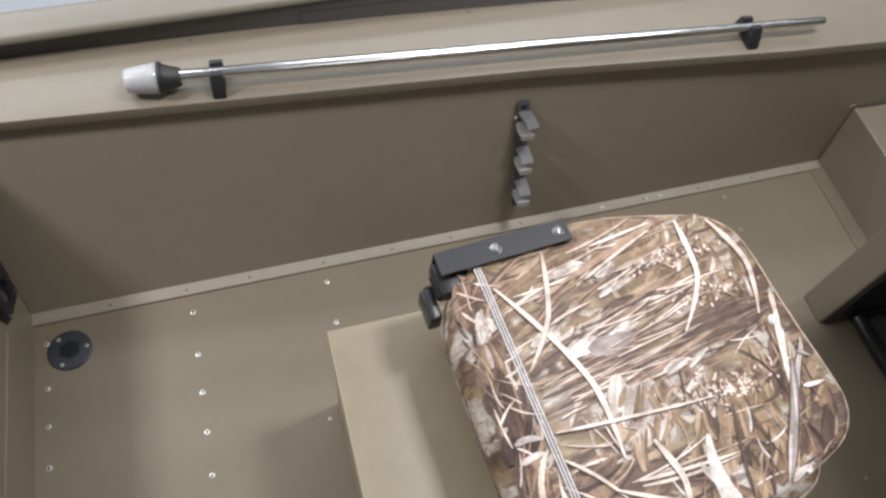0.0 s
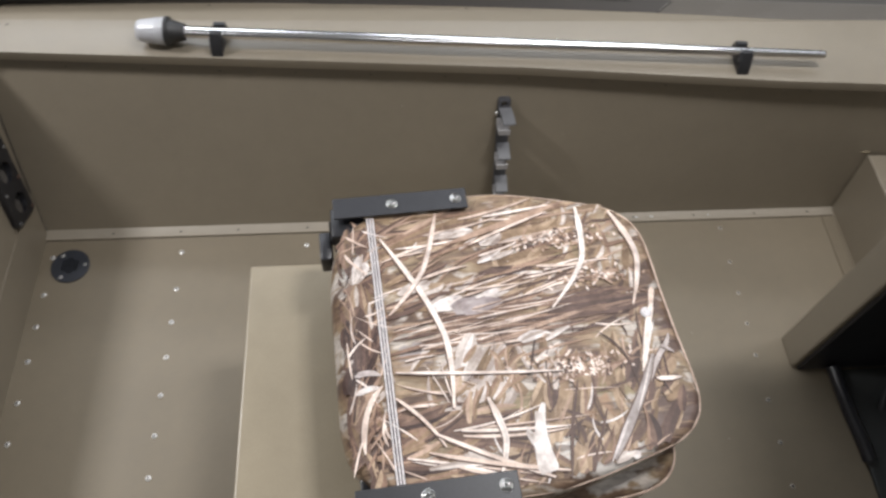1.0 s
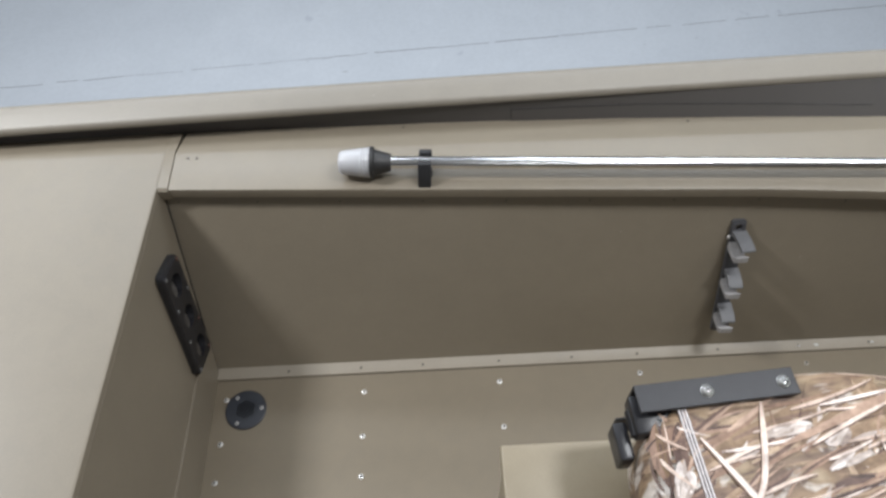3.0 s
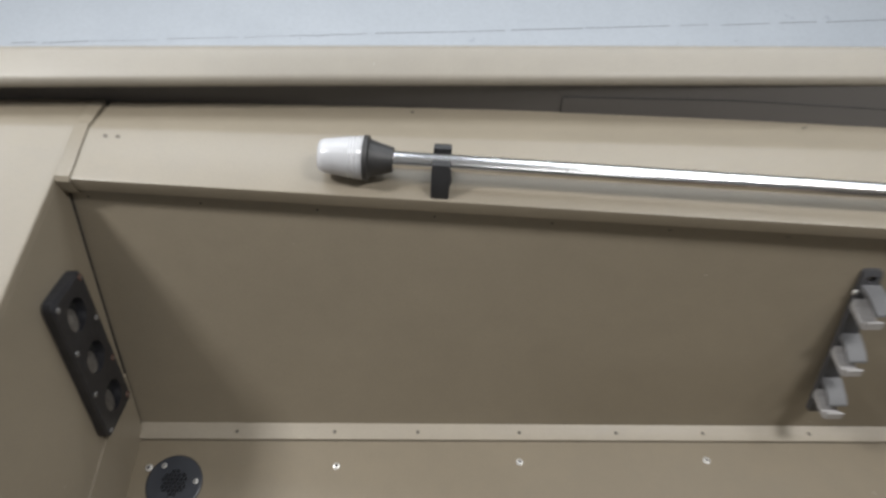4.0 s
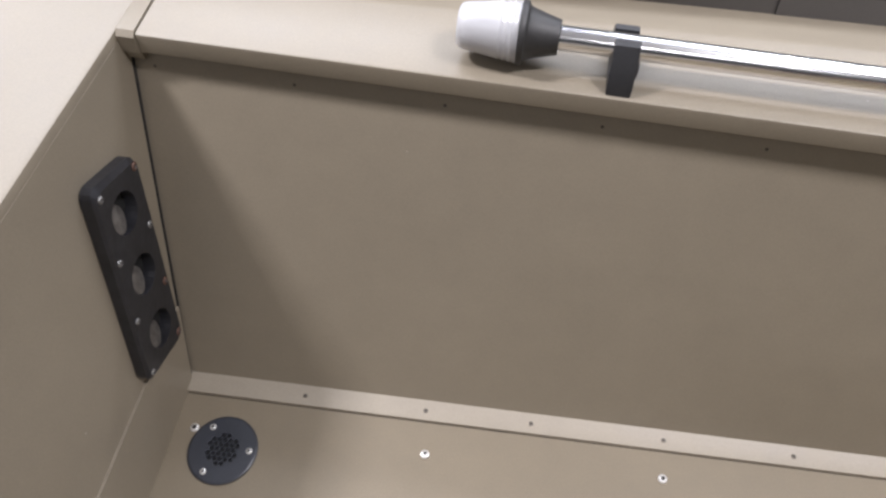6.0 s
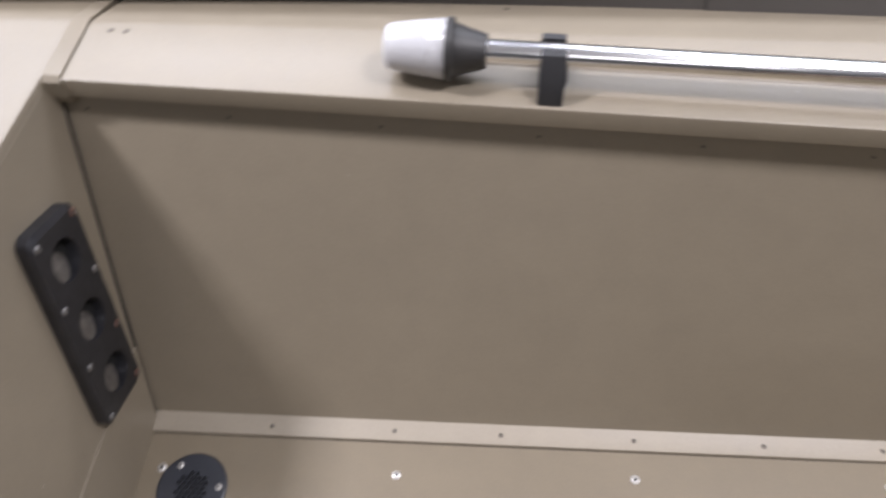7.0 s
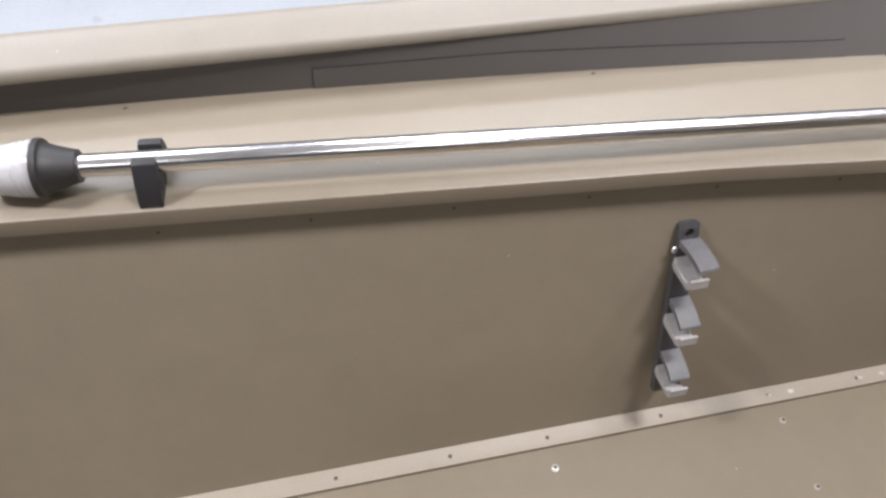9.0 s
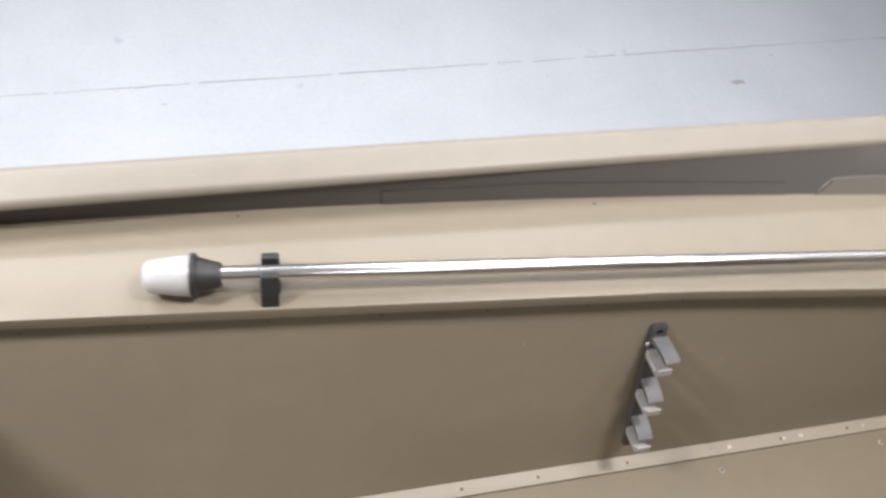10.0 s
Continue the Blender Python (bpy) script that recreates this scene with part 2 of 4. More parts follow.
def print_material(name, a, c, d, lo=0.2):
    """One ink of the print: each reed has a tone of its own, and a faint streak along it."""
    m, n, l, b = nodes_of(name, 0.48)
    b.inputs["Specular IOR Level"].default_value = 0.32
    g = n.new("ShaderNodeNewGeometry")
    co = n.new("ShaderNodeTexCoord").outputs["Object"]
    r = ramp_node(n, l, g.outputs["Random Per Island"], [(0.0, a), (0.5, c), (1.0, d)]).outputs[0]
    f = noise_node(n, l, co, 160, 4, 0.6)
    k = ramp_node(n, l, f.outputs[0], [(0.3, (0.84, 0.79, 0.76)), (0.65, (1.12, 1.08, 1.05))]).outputs[0]
    q = ramp_node(n, l, noise_node(n, l, co, 38, 3, 0.5).outputs[0], [(0.32, (0.70, 0.66, 0.64)), (0.60, (1.18, 1.18, 1.18))]).outputs[0]
    k = mix_node(n, l, 1.0, k, q, "MULTIPLY")
    l.new(mix_node(n, l, 1.0, r, k, "MULTIPLY"), b.inputs["Base Color"])
    return m


ink_pale = print_material("pale_reed_ink", (0.60, 0.478, 0.400), (0.80, 0.690, 0.615), (0.90, 0.830, 0.780))
ink_tan = print_material("tan_reed_ink", (0.25, 0.163, 0.115), (0.36, 0.248, 0.183), (0.50, 0.375, 0.295))
ink_khaki = print_material("khaki_leaf_ink", (0.178, 0.120, 0.072), (0.295, 0.210, 0.135), (0.46, 0.355, 0.255))
ink_brown = print_material("brown_leaf_ink", (0.100, 0.064, 0.054), (0.160, 0.104, 0.080), (0.27, 0.180, 0.132))
ink_lilac = print_material("lilac_patch_ink", (0.30, 0.26, 0.265), (0.36, 0.32, 0.325), (0.42, 0.38, 0.38))
ink_mist = print_material("pale_leaf_ink", (0.38, 0.325, 0.290), (0.53, 0.475, 0.440), (0.66, 0.615, 0.58))
ink_dark = print_material("dark_reed_ink", (0.055, 0.035, 0.031), (0.085, 0.054, 0.046), (0.135, 0.087, 0.070))
ink_white = print_material("white_patch_ink", (0.64, 0.60, 0.585), (0.78, 0.75, 0.73), (0.54, 0.50, 0.50))
ink_shade = print_material("reed_shadow_ink", (0.085, 0.056, 0.046), (0.115, 0.076, 0.062), (0.16, 0.105, 0.082))
ink_piping = print_material("piping_vinyl", (0.42, 0.315, 0.25), (0.55, 0.435, 0.36), (0.66, 0.54, 0.46))
ink_grey = print_material("grey_branch_ink", (0.30, 0.27, 0.265), (0.42, 0.385, 0.375), (0.54, 0.50, 0.49))

# ---- building helpers ----


def mesh_of(name, bm, material, smooth=False):
    bmesh.ops.recalc_face_normals(bm, faces=bm.faces)
    me = bpy.data.meshes.new(name)
    bm.to_mesh(me)
    bm.free()
    for mat in material if isinstance(material, (list, tuple)) else [material]:
        me.materials.append(mat)
    if smooth:
        for p in me.polygons:
            p.use_smooth = True
        me.set_sharp_from_angle(angle=radians(38))
    return me


def part(name, bm, material, parent=None, label="", smooth=False):
    ob = new(name, mesh_of(name, bm, material, smooth))
    ob.parent = parent
    return tagged(ob, label)


def thing(name, at, label, category, group="", kind="", rz=0.0):
    ob = new(name)
    ob.empty_display_size = 0.05
    ob.matrix_basis = pose(*at, 0, 0, rz)
    return tagged(ob, label, category, group, kind)


def setting(name, bm, material, label, smooth=False):
    return tagged(part(name, bm, material, None, label, smooth), kind="structure")


def block(bm, lo, hi, bevel=0.0, segments=2, matrix=None):
    r = bmesh.ops.create_cube(bm, size=1.0)
    vs = r["verts"]
    for v in vs:
        v.co = Vector([lo[i] + (v.co[i] + 0.5) * (hi[i] - lo[i]) for i in range(3)])
    if bevel:
        es = list({e for v in vs for e in v.link_edges})
        out = bmesh.ops.bevel(bm, geom=es, offset=bevel, segments=segments, affect="EDGES", profile=0.5)
        vs = list({v for f in out["faces"] for v in f.verts} | {v for v in vs if v.is_valid})
    if matrix is not None:
        for v in vs:
            v.co = matrix @ v.co
    return bm


def loft(bm, rings, closed=True, caps=True):
    """Quads between rings of equal length; each ring is a closed outline, or an open line."""
    rows = [[bm.verts.new(p) for p in ring] for ring in rings]
    k = len(rows[0])
    for a, b in zip(rows, rows[1:]):
        for i in range(k if closed else k - 1):
            j = (i + 1) % k
            bm.faces.new((a[i], a[j], b[j], b[i]))
    if caps and closed:
        bm.faces.new(rows[0][::-1])
        bm.faces.new(rows[-1])
    return bm


def lathe(bm, profile, axis_matrix=None, around=28, caps=True):
    """profile: (along, radius) pairs; turned about local z, then moved by axis_matrix."""
    m = axis_matrix or Matrix()
    rings = [[m @ Vector((r * math.cos(2 * math.pi * i / around), r * math.sin(2 * math.pi * i / around), h)) for i in range(around)] for h, r in profile]
    return loft(bm, rings, True, caps)


def tube(bm, points, radius, around=10):
    """A round tube along a line of points."""
    pts = [Vector(p) for p in points]
    rings, up = [], None
    for i, p in enumerate(pts):
        d = (pts[min(i + 1, len(pts) - 1)] - pts[max(i - 1, 0)]).normalized()
        side = d.cross(Vector((0, 0, 1)) if abs(d.z) < 0.9 else Vector((0, 1, 0))).normalized()
        top = side.cross(d)
        rings.append([p + radius * (math.cos(a) * side + math.sin(a) * top) for a in (2 * math.pi * k / around for k in range(around))])
    return loft(bm, rings)


def bezier(p, q, r, steps=12):
    p, q, r = Vector(p), Vector(q), Vector(r)
    return [(1 - t) ** 2 * p + 2 * t * (1 - t) * q + t * t * r for t in (i / steps for i in range(steps + 1))]


def circle(cx, cy, r, k=24):
    return [(cx + r * math.cos(2 * math.pi * i / k), cy + r * math.sin(2 * math.pi * i / k)) for i in range(k)]


def rounded_rect(w, h, r, k=5):
    out = []
    for cx, cy, a0 in ((w / 2 - r, h / 2 - r, 0), (-w / 2 + r, h / 2 - r, 90), (-w / 2 + r, -h / 2 + r, 180), (w / 2 - r, -h / 2 + r, 270)):
        out += [(cx + r * math.cos(radians(a0 + 90 * i / k)), cy + r * math.sin(radians(a0 + 90 * i / k))) for i in range(k + 1)]
    return out


def plate(bm, outline, holes, thick, edge=0.0):
    """A flat plate in local x, y with through holes, from z = 0 up to thick; convex outline. edge: a chamfer round the top."""
    from mathutils.geometry import delaunay_2d_cdt
    cx = sum(p[0] for p in outline) / len(outline)
    cy = sum(p[1] for p in outline) / len(outline)
    top = [(cx + (x - cx) * (1 - edge), cy + (y - cy) * (1 - edge)) for x, y in outline]
    pts, edges = [], []
    for ring in [top] + [circle(*h) for h in holes]:
        s = len(pts)
        pts += [Vector(p) for p in ring]
        edges += [(s + i, s + (i + 1) % len(ring)) for i in range(len(ring))]
    vs, _, fs, *_ = delaunay_2d_cdt(pts, edges, [], 0, 1e-6)
    up = [bm.verts.new((v.x, v.y, thick)) for v in vs]
    for f in fs:
        c = sum((vs[i] for i in f), Vector((0, 0))) / len(f)
        if not any((c.x - h[0]) ** 2 + (c.y - h[1]) ** 2 < h[2] ** 2 * 0.97 for h in holes):
            bm.faces.new([up[i] for i in f])
    drop = 0.25 * thick if edge else 0.0
    a = [bm.verts.new((x, y, thick)) for x, y in top]
    b = [bm.verts.new((x, y, thick - drop)) for x, y in outline]
    c = [bm.verts.new((x, y, 0)) for x, y in outline]
    k = len(outline)
    for i in range(k):
        j = (i + 1) % k
        if edge:
            bm.faces.new((a[i], a[j], b[j], b[i]))
        bm.faces.new((b[i], b[j], c[j], c[i]))
    for h in holes:
        ring = circle(*h)
        p = [bm.verts.new((x, y, thick)) for x, y in ring]
        q = [bm.verts.new((x, y, 0)) for x, y in ring]
        for i in range(len(ring)):
            j = (i + 1) % len(ring)
            bm.faces.new((p[j], p[i], q[i], q[j]))
    bmesh.ops.remove_doubles(bm, verts=bm.verts, dist=1e-5)
    return bm


# dark colour for recess faces, in place of the shade inside them
recess = plain_material("screw_recess_dark", (0.05, 0.047, 0.043), 0.6)


def screw_mesh(name, radius, high, material, cross=True):
    """A pan-head screw: a domed head with a sunk recess."""
    bm = bmesh.new()
    prof = [(0, radius), (high * 0.35, radius), (high * 0.8, radius * 0.78), (high, radius * 0.46), (high * 0.45, radius * 0.30), (high * 0.4, 0.0002)]
    lathe(bm, prof, None, 12)
    for face in bm.faces:
        face.material_index = 1 if face.calc_center_median().xy.length < radius * 0.42 else 0
    return mesh_of(name, bm, [material, recess])


screw_big = screw_mesh("screw", 0.0062, 0.0030, zinc)
screw_dark = screw_mesh("screw", 0.0033, 0.0013, plain_material("worn_screw", (0.16, 0.14, 0.12), 0.5, 0.6))
screw_tiny = screw_mesh("screw", 0.0019, 0.0009, plain_material("worn_rivet", (0.14, 0.12, 0.10), 0.5, 0.5))
# greyer, less metallic screw for the columns beyond x 0.5
screw_dimmer = screw_mesh("screw", 0.0058, 0.0026, plain_material("dimmer_screw", (0.40, 0.37, 0.32), 0.5, 0.3, 0.3, 500))
screw_small = screw_mesh("screw", 0.0045, 0.0022, zinc)
bm = bmesh.new()
lathe(bm, [(0, 0.0090), (0.0012, 0.0090), (0.0016, 0.0082), (0.0012, 0.0070), (0.0030, 0.0068), (0.0046, 0.0055), (0.0054, 0.0031), (0.0055, 0.0002)], None, 20)
for face in bm.faces:
    face.material_index = 0
# dark cross standing slightly proud, painted for the shade of a sunk recess
for a, b in ((0.0044, 0.0009), (0.0009, 0.0044)):
    old = set(bm.faces)
    block(bm, (-a, -b, 0.003), (a, b, 0.0059))
    for face in set(bm.faces) - old:
        face.material_index = 1
screw_dull = screw_mesh("screw", 0.0045, 0.0022, plain_material("dull_screw", (0.24, 0.235, 0.23), 0.45, 0.6))
bolt_mesh = mesh_of("bolt", bm, [plain_material("bolt_chrome", (0.48, 0.48, 0.47), 0.27, 1.0, 0.2, 400), plain_material("bolt_cross_dark", (0.03, 0.03, 0.03), 0.6)], True)
screw_rust = screw_mesh("screw", 0.0055, 0.0022, plain_material("rusty_screw", (0.14, 0.08, 0.062), 0.6, 0.5))


def fasten(mesh, matrix, parent, name="screw"):
    ob = new(name, mesh)
    ob.parent = parent
    ob.matrix_basis = matrix
    return ob


# ---- the lines of the hull ----
X0, X1 = -3.0, 2.3
FLOOR_Y = 0.853
SHELF_Z = 0.440


def lip_y(x):
    return 1.035 - 0.0615 * x - min(max(0.0, x - 0.60) * 0.030, 0.018)


def fold_y(x):
    return 1.159 - 0.0204 * x


def outer_y(x):
    x = max(x, -0.8)
    return 1.2407 - 0.0263 * x - 0.0285 * x * x if x > -0.7 else 1.247


def rail_y(x):
    return 1.2335 + 0.0240 * x - 0.0044 * x * x


def wall_y(x, z):
    return 0.8775 + (lip_y(x) + 0.024 - 0.8775) * z / 0.425


def head_x(y, z):
    """Face of the bow bulkhead."""
    low = -0.567 - 0.0175 * (0.85 - y)
    top = -0.590 - 0.035 * (1.07 - y)
    return low + (top - low) * z / 0.44


XS = [X0, -2.0, -1.4, -1.0, -0.8, -0.575, -0.4, -0.2, -0.1] + [round(0.05 * k, 2) for k in range(29)] + [1.6, 1.9, X1]
XR = [x for x in XS if x > -0.57]
XR = [-0.5675] + XR

# ---- showroom ----
GROUND = -1.05
bm = bmesh.new()
block(bm, (-9, -9, GROUND - 0.1), (9, 9, GROUND))
showroom_floor = setting("ground", bm, concrete, "pale painted concrete showroom floor under the boat")
bm = bmesh.new()
random.seed(5)
x = -5.0
while x < 6.0:
    step = random.uniform(0.05, 0.35)
    w = random.uniform(0.0008, 0.0026)
    yc = 3.206 + 0.066 * x + random.uniform(-0.004, 0.004)
    yd = 3.206 + 0.066 * (x + step) + random.uniform(-0.004, 0.004)
    bm.faces.new([bm.verts.new(p) for p in ((x, yc - w, GROUND + 0.001), (x + step, yd - w, GROUND + 0.001), (x + step, yd + w, GROUND + 0.001), (x, yc + w, GROUND + 0.001))])
    x += step + (random.uniform(0.01, 0.07) if random.random() < 0.4 else 0.003)
part("joint", bm, crack, showroom_floor, "worn dark joint line in the concrete")
STAINS = ((2.49, 3.09, 0.06), (2.81, 3.31, 0.020), (-0.483, 3.05, 0.016), (-0.685, 3.142, 0.008), (1.40, 3.18, 0.012), (1.113, 3.15, 0.010), (0.432, 3.142, 0.008))
stain_mat = plain_material("floor_stain", (0.39, 0.40, 0.42), 0.7, 0, 0.2, 60, 0.3)
for cx, cy, size in STAINS:
    bm = bmesh.new()
    ring = [(size * random.uniform(0.4, 1.2) * math.cos(a), 0.35 * size * random.uniform(0.4, 1.2) * math.sin(a)) for a in (i * 0.449 for i in range(14))]
    bm.faces.new([bm.verts.new((cx + u, cy + v, GROUND + 0.0012)) for u, v in ring])
    part("stain", bm, stain_mat, showroom_floor, "small dark scuff on the concrete")
for nm, lo, hi in (("wall_north", (-9, 9, GROUND), (9, 9.2, CEILING)), ("wall_south", (-9, -9.2, GROUND), (9, -9, CEILING)),
                   ("wall_west", (-9.2, -9, GROUND), (-9, 9, CEILING)), ("wall_east", (9, -9, GROUND), (9.2, 9, CEILING))):
    bm = bmesh.new()
    block(bm, lo, hi)
    setting(nm, bm, white_wall, "plain off-white showroom wall")
bm = bmesh.new()
block(bm, (-9.2, -9.2, CEILING), (9.2, 9.2, CEILING + 0.15))
setting("ceiling", bm, white_ceiling, "plain white showroom ceiling")
# a fixture body for every lamp, the added fill lamps included
for lamp_x, lamp_y, _w, lamp_l in LAMPS:
    fixture = thing("unseen_ceiling_light", (lamp_x, lamp_y, CEILING - 0.08), "long white ceiling fixture, out of view; some only added as fill", "ceiling light", "ceiling lights")
    bm = bmesh.new()
    block(bm, (-lamp_l / 2 - 0.03, -0.14, 0.0), (lamp_l / 2 + 0.03, 0.14, 0.08), 0.01)
    part("housing", bm, white_ceiling, fixture)

# ---- hull: floor ----
bm = bmesh.new()
block(bm, (-0.70, -0.72, -0.02), (X1, FLOOR_Y, 0.0))
floor = setting("floor", bm, paint_floor, "olive-tan painted aluminium boat floor with rows of screws")
columns = (
    (-0.539, (0.805, 0.702, 0.618, 0.531, 0.433, 0.341, 0.243, 0.148, 0.05), -0.012),
    (-0.225, (0.809, 0.705, 0.616, 0.527, 0.435, 0.343, 0.252, 0.157, 0.06), -0.016),
    (0.087, (0.817, 0.710), 0.0),
    (0.411, (0.821, 0.722, 0.628), 0.0),
    (0.797, (0.824, 0.716, 0.622), 0.0),
    (1.186, (0.827, 0.723, 0.633, 0.548, 0.464, 0.352, 0.252, 0.155, 0.06), -0.018),
)
random.seed(11)
for cx, ys, lean in columns:
    for y in ys:
        fasten(screw_big if cx < 0.5 else screw_dimmer, pose(cx + lean * (0.8 - y) * 1.0, y, 0.0, random.uniform(-4, 4), random.uniform(-4, 4), random.uniform(0, 90)), floor)
fasten(screw_small, pose(0.028, 0.491, 0.0), floor)

# base flange, wall
bm = bmesh.new()
rings = []
for x in [-0.572] + XR[1:]:
    rings.append([(x, FLOOR_Y, 0.0), (x, FLOOR_Y + 0.001, 0.0060), (x, 0.8745, 0.0062), (x, 0.8800, 0.0085), (x, 0.892, 0.0085), (x, 0.892, 0.0)])
loft(bm, rings)
flange = setting("baseboard", bm, paint_trim_lit, "painted angle flange screwed along the foot of the hull side", True)
for x in (-0.400, -0.232, -0.088, 0.089, 0.259, 0.412, 0.601, 0.789, 0.955, 1.120, 1.290, 1.440):
    fasten(screw_dark, pose(x, 0.867, 0.0060, 0, 0, x * 500), flange)
bm = bmesh.new()
block(bm, (-0.566, FLOOR_Y - 0.0005, 0.0), (0.02, FLOOR_Y + 0.0005, 0.0006))
block(bm, (0.02, FLOOR_Y - 0.0004, 0.0), (1.46, FLOOR_Y + 0.0005, 0.0006))
part("joint", bm, void_black, flange, "thin dark joint between flange and floor")
random.seed(31)
for x, size in ((0.790, 0.006), (0.832, 0.007), (0.962, 0.006), (1.004, 0.007), (1.16, 0.004)):
    bm = bmesh.new()
    ring = [(size * random.uniform(0.5, 1.1) * math.cos(a), 0.6 * size * random.uniform(0.5, 1.1) * math.sin(a)) for a in (i * 0.63 for i in range(10))]
    bm.faces.new([bm.verts.new((x + u, 0.8665 + v, 0.0067)) for u, v in ring])
    part("scuff", bm, bare, flange, "bare bright metal where the paint is scuffed")

bm = bmesh.new()
rings = []
for x in [-0.72] + XR:
    front = [(x, wall_y(x, z), z) for z in (-0.02, 0.0, 0.1, 0.2, 0.3, 0.38, 0.425)]
    back = [(x, y + 0.012, z) for x, y, z in front[::-1]]
    rings.append(front + back)
loft(bm, rings)
side_wall = setting("wall_port", bm, paint, "olive-tan painted aluminium hull side, leaning outwards", True)
lean_deg = -math.degrees(math.atan2(0.180, 0.425))
for x in [-0.563] + [-0.401 + 0.168 * k for k in range(11)]:
    fasten(screw_tiny, pose(x, wall_y(x, 0.392) - 0.0005, 0.392, 90 + lean_deg, 0, 0), side_wall)

# shelf along the side, with its lip and outer slope
bm = bmesh.new()
rings = []
for x in XR:
    a, f, o = lip_y(x), fold_y(x), outer_y(x)
    top = [(a + 0.012, 0.4145), (a + 0.0018, 0.4145), (a, 0.4162), (a, 0.4365), (a + 0.0010, 0.4390), (a + 0.0035, 0.4400), (f - 0.010, 0.4400), (f - 0.003, 0.4392), (f + 0.005, 0.4365), (o, 0.410), (o + 0.02, 0.402)]
    low = [(y, z - 0.004) for y, z in ((o + 0.02, 0.402), (o, 0.410), (f + 0.005, 0.4365), (f - 0.010, 0.4395), (a + 0.0045, 0.4395))] + [(a + 0.003, 0.4190), (a + 0.012, 0.4178)]
    rings.append([(x, y, z) for y, z in top + low])
loft(bm, rings)
shelf = setting("side_shelf", bm, paint, "olive-tan painted metal shelf with a folded front lip along the hull side", True)
for x, y in ((0.500, 1.200), (-0.10, 1.232), (1.10, 1.168)):
    fasten(screw_dark, pose(x, y, SHELF_Z - 0.022 - (y - 1.22) * 0.36, -19, 0, 0), shelf)
fasten(screw_dark, pose(-0.540, 1.150, SHELF_Z), shelf)
fasten(screw_dark, pose(-0.522, 1.149, SHELF_Z), shelf)

# bow deck
bm = bmesh.new()
rings = []
for y, z in ((-0.862, 0.44), (0.2, 0.44), (0.6, 0.44), (0.9, 0.44), (1.06, 0.44), (1.163, 0.44), (1.171, 0.4392), (1.180, 0.4365), (1.252, 0.410), (1.27, 0.403)):
    e = -0.590 - 0.035 * (1.07 - y)
    rings.append([(X0, y, z), (e - 0.007, y, z), (e - 0.002, y, z - 0.002), (e, y, z - 0.007), (e, y, z - 0.012), (e - 0.006, y, z - 0.012), (e - 0.008, y, z - 0.009), (X0, y, z - 0.009)])
loft(bm, rings)
setting("bow_deck", bm, paint, "olive-tan painted casting deck at the bow", True)

# joint strip between deck and shelf
bm = bmesh.new()
rings = []
for x in (-0.5890, -0.5685):
    a, f, o = lip_y(x) - 0.003, fold_y(x), outer_y(x)
    dx = lambda y: -0.12 * max(0.0, y - 1.185)
    line = [(a, 0.4165), (a, 0.4370), (a + 0.006, 0.4425), (f, 0.4425), (f + 0.008, 0.4390), (o, 0.4130), (o + 0.01, 0.409)]
    under = [(o + 0.01, 0.404), (a + 0.006, 0.404), (a + 0.004, 0.4165)]
    rings.append([(x + dx(y), y, z) for y, z in line + under])
loft(bm, rings)
setting("trim", bm, paint, "narrow painted joint strip between deck and shelf", True)

# bow bulkhead: upper sheet, and a lower sheet standing slightly proud
for z0, z1, out in ((0.108, 0.4285, 0.0), (0.0, 0.110, 0.003)):
    bm = bmesh.new()
    rings = []
    for y in (-0.72, 0.0, 0.4, 0.7, None):
        ring = []
        for z, back in ((z0, 0), (z1, 0), (z1, 0.010), (z0, 0.010)):
            yy = wall_y(-0.58, z) - 0.0065 if y is None else y
            ring.append((head_x(yy, z) + out - back, yy, z))
        rings.append(ring)
    loft(bm, rings)
    setting("wall_bow" if not out else "wall_bow_kick", bm, paint, "olive-tan painted bulkhead under the bow deck" if not out else "lower painted sheet of the bow bulkhead")
# black tube drawn where the corner has only a dark gap
bm = bmesh.new()
tube(bm, [(head_x(wall_y(-0.58, z) - 0.004, z) - 0.001, wall_y(-0.58, z) - 0.0035, z) for z in (0.006, 0.1, 0.2, 0.3, 0.4, 0.425)], 0.0030, 8)
setting("gap_dark", bm, void_black, "black tube that paints the dark gap between bulkhead and hull side", True)
# near-black block standing in for the darkness behind the bulkhead
bm = bmesh.new()
block(bm, (-0.80, -0.72, -0.02), (-0.70, 1.2, 0.40))
setting("bulkhead_dark", bm, void_black, "black block that paints the dark space behind the bulkhead")

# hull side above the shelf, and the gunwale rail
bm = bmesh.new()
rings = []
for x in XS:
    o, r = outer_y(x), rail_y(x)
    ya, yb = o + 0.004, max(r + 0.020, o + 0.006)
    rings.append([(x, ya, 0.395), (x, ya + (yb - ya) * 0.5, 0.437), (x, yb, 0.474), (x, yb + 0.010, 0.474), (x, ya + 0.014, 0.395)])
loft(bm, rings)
hull_side = setting("hull_upper", bm, paint_hull_shaded, "grey-brown hull side rising from the shelf to the gunwale, darkened as shade", True)
bm = bmesh.new()
rings = []
XD = [0.132] + [v for v in XS if 0.15 <= v <= 0.9]


def lap(x):
    """How far up the hull side the doubler sheet reaches."""
    return 0.50 - 0.15 * min(max(0.0, x - 0.40) / 0.46, 1.0)



def hull_at(x, s):
    ya, yb = outer_y(x) + 0.004, max(rail_y(x) + 0.020, outer_y(x) + 0.006)
    return ya + (yb - ya) * s


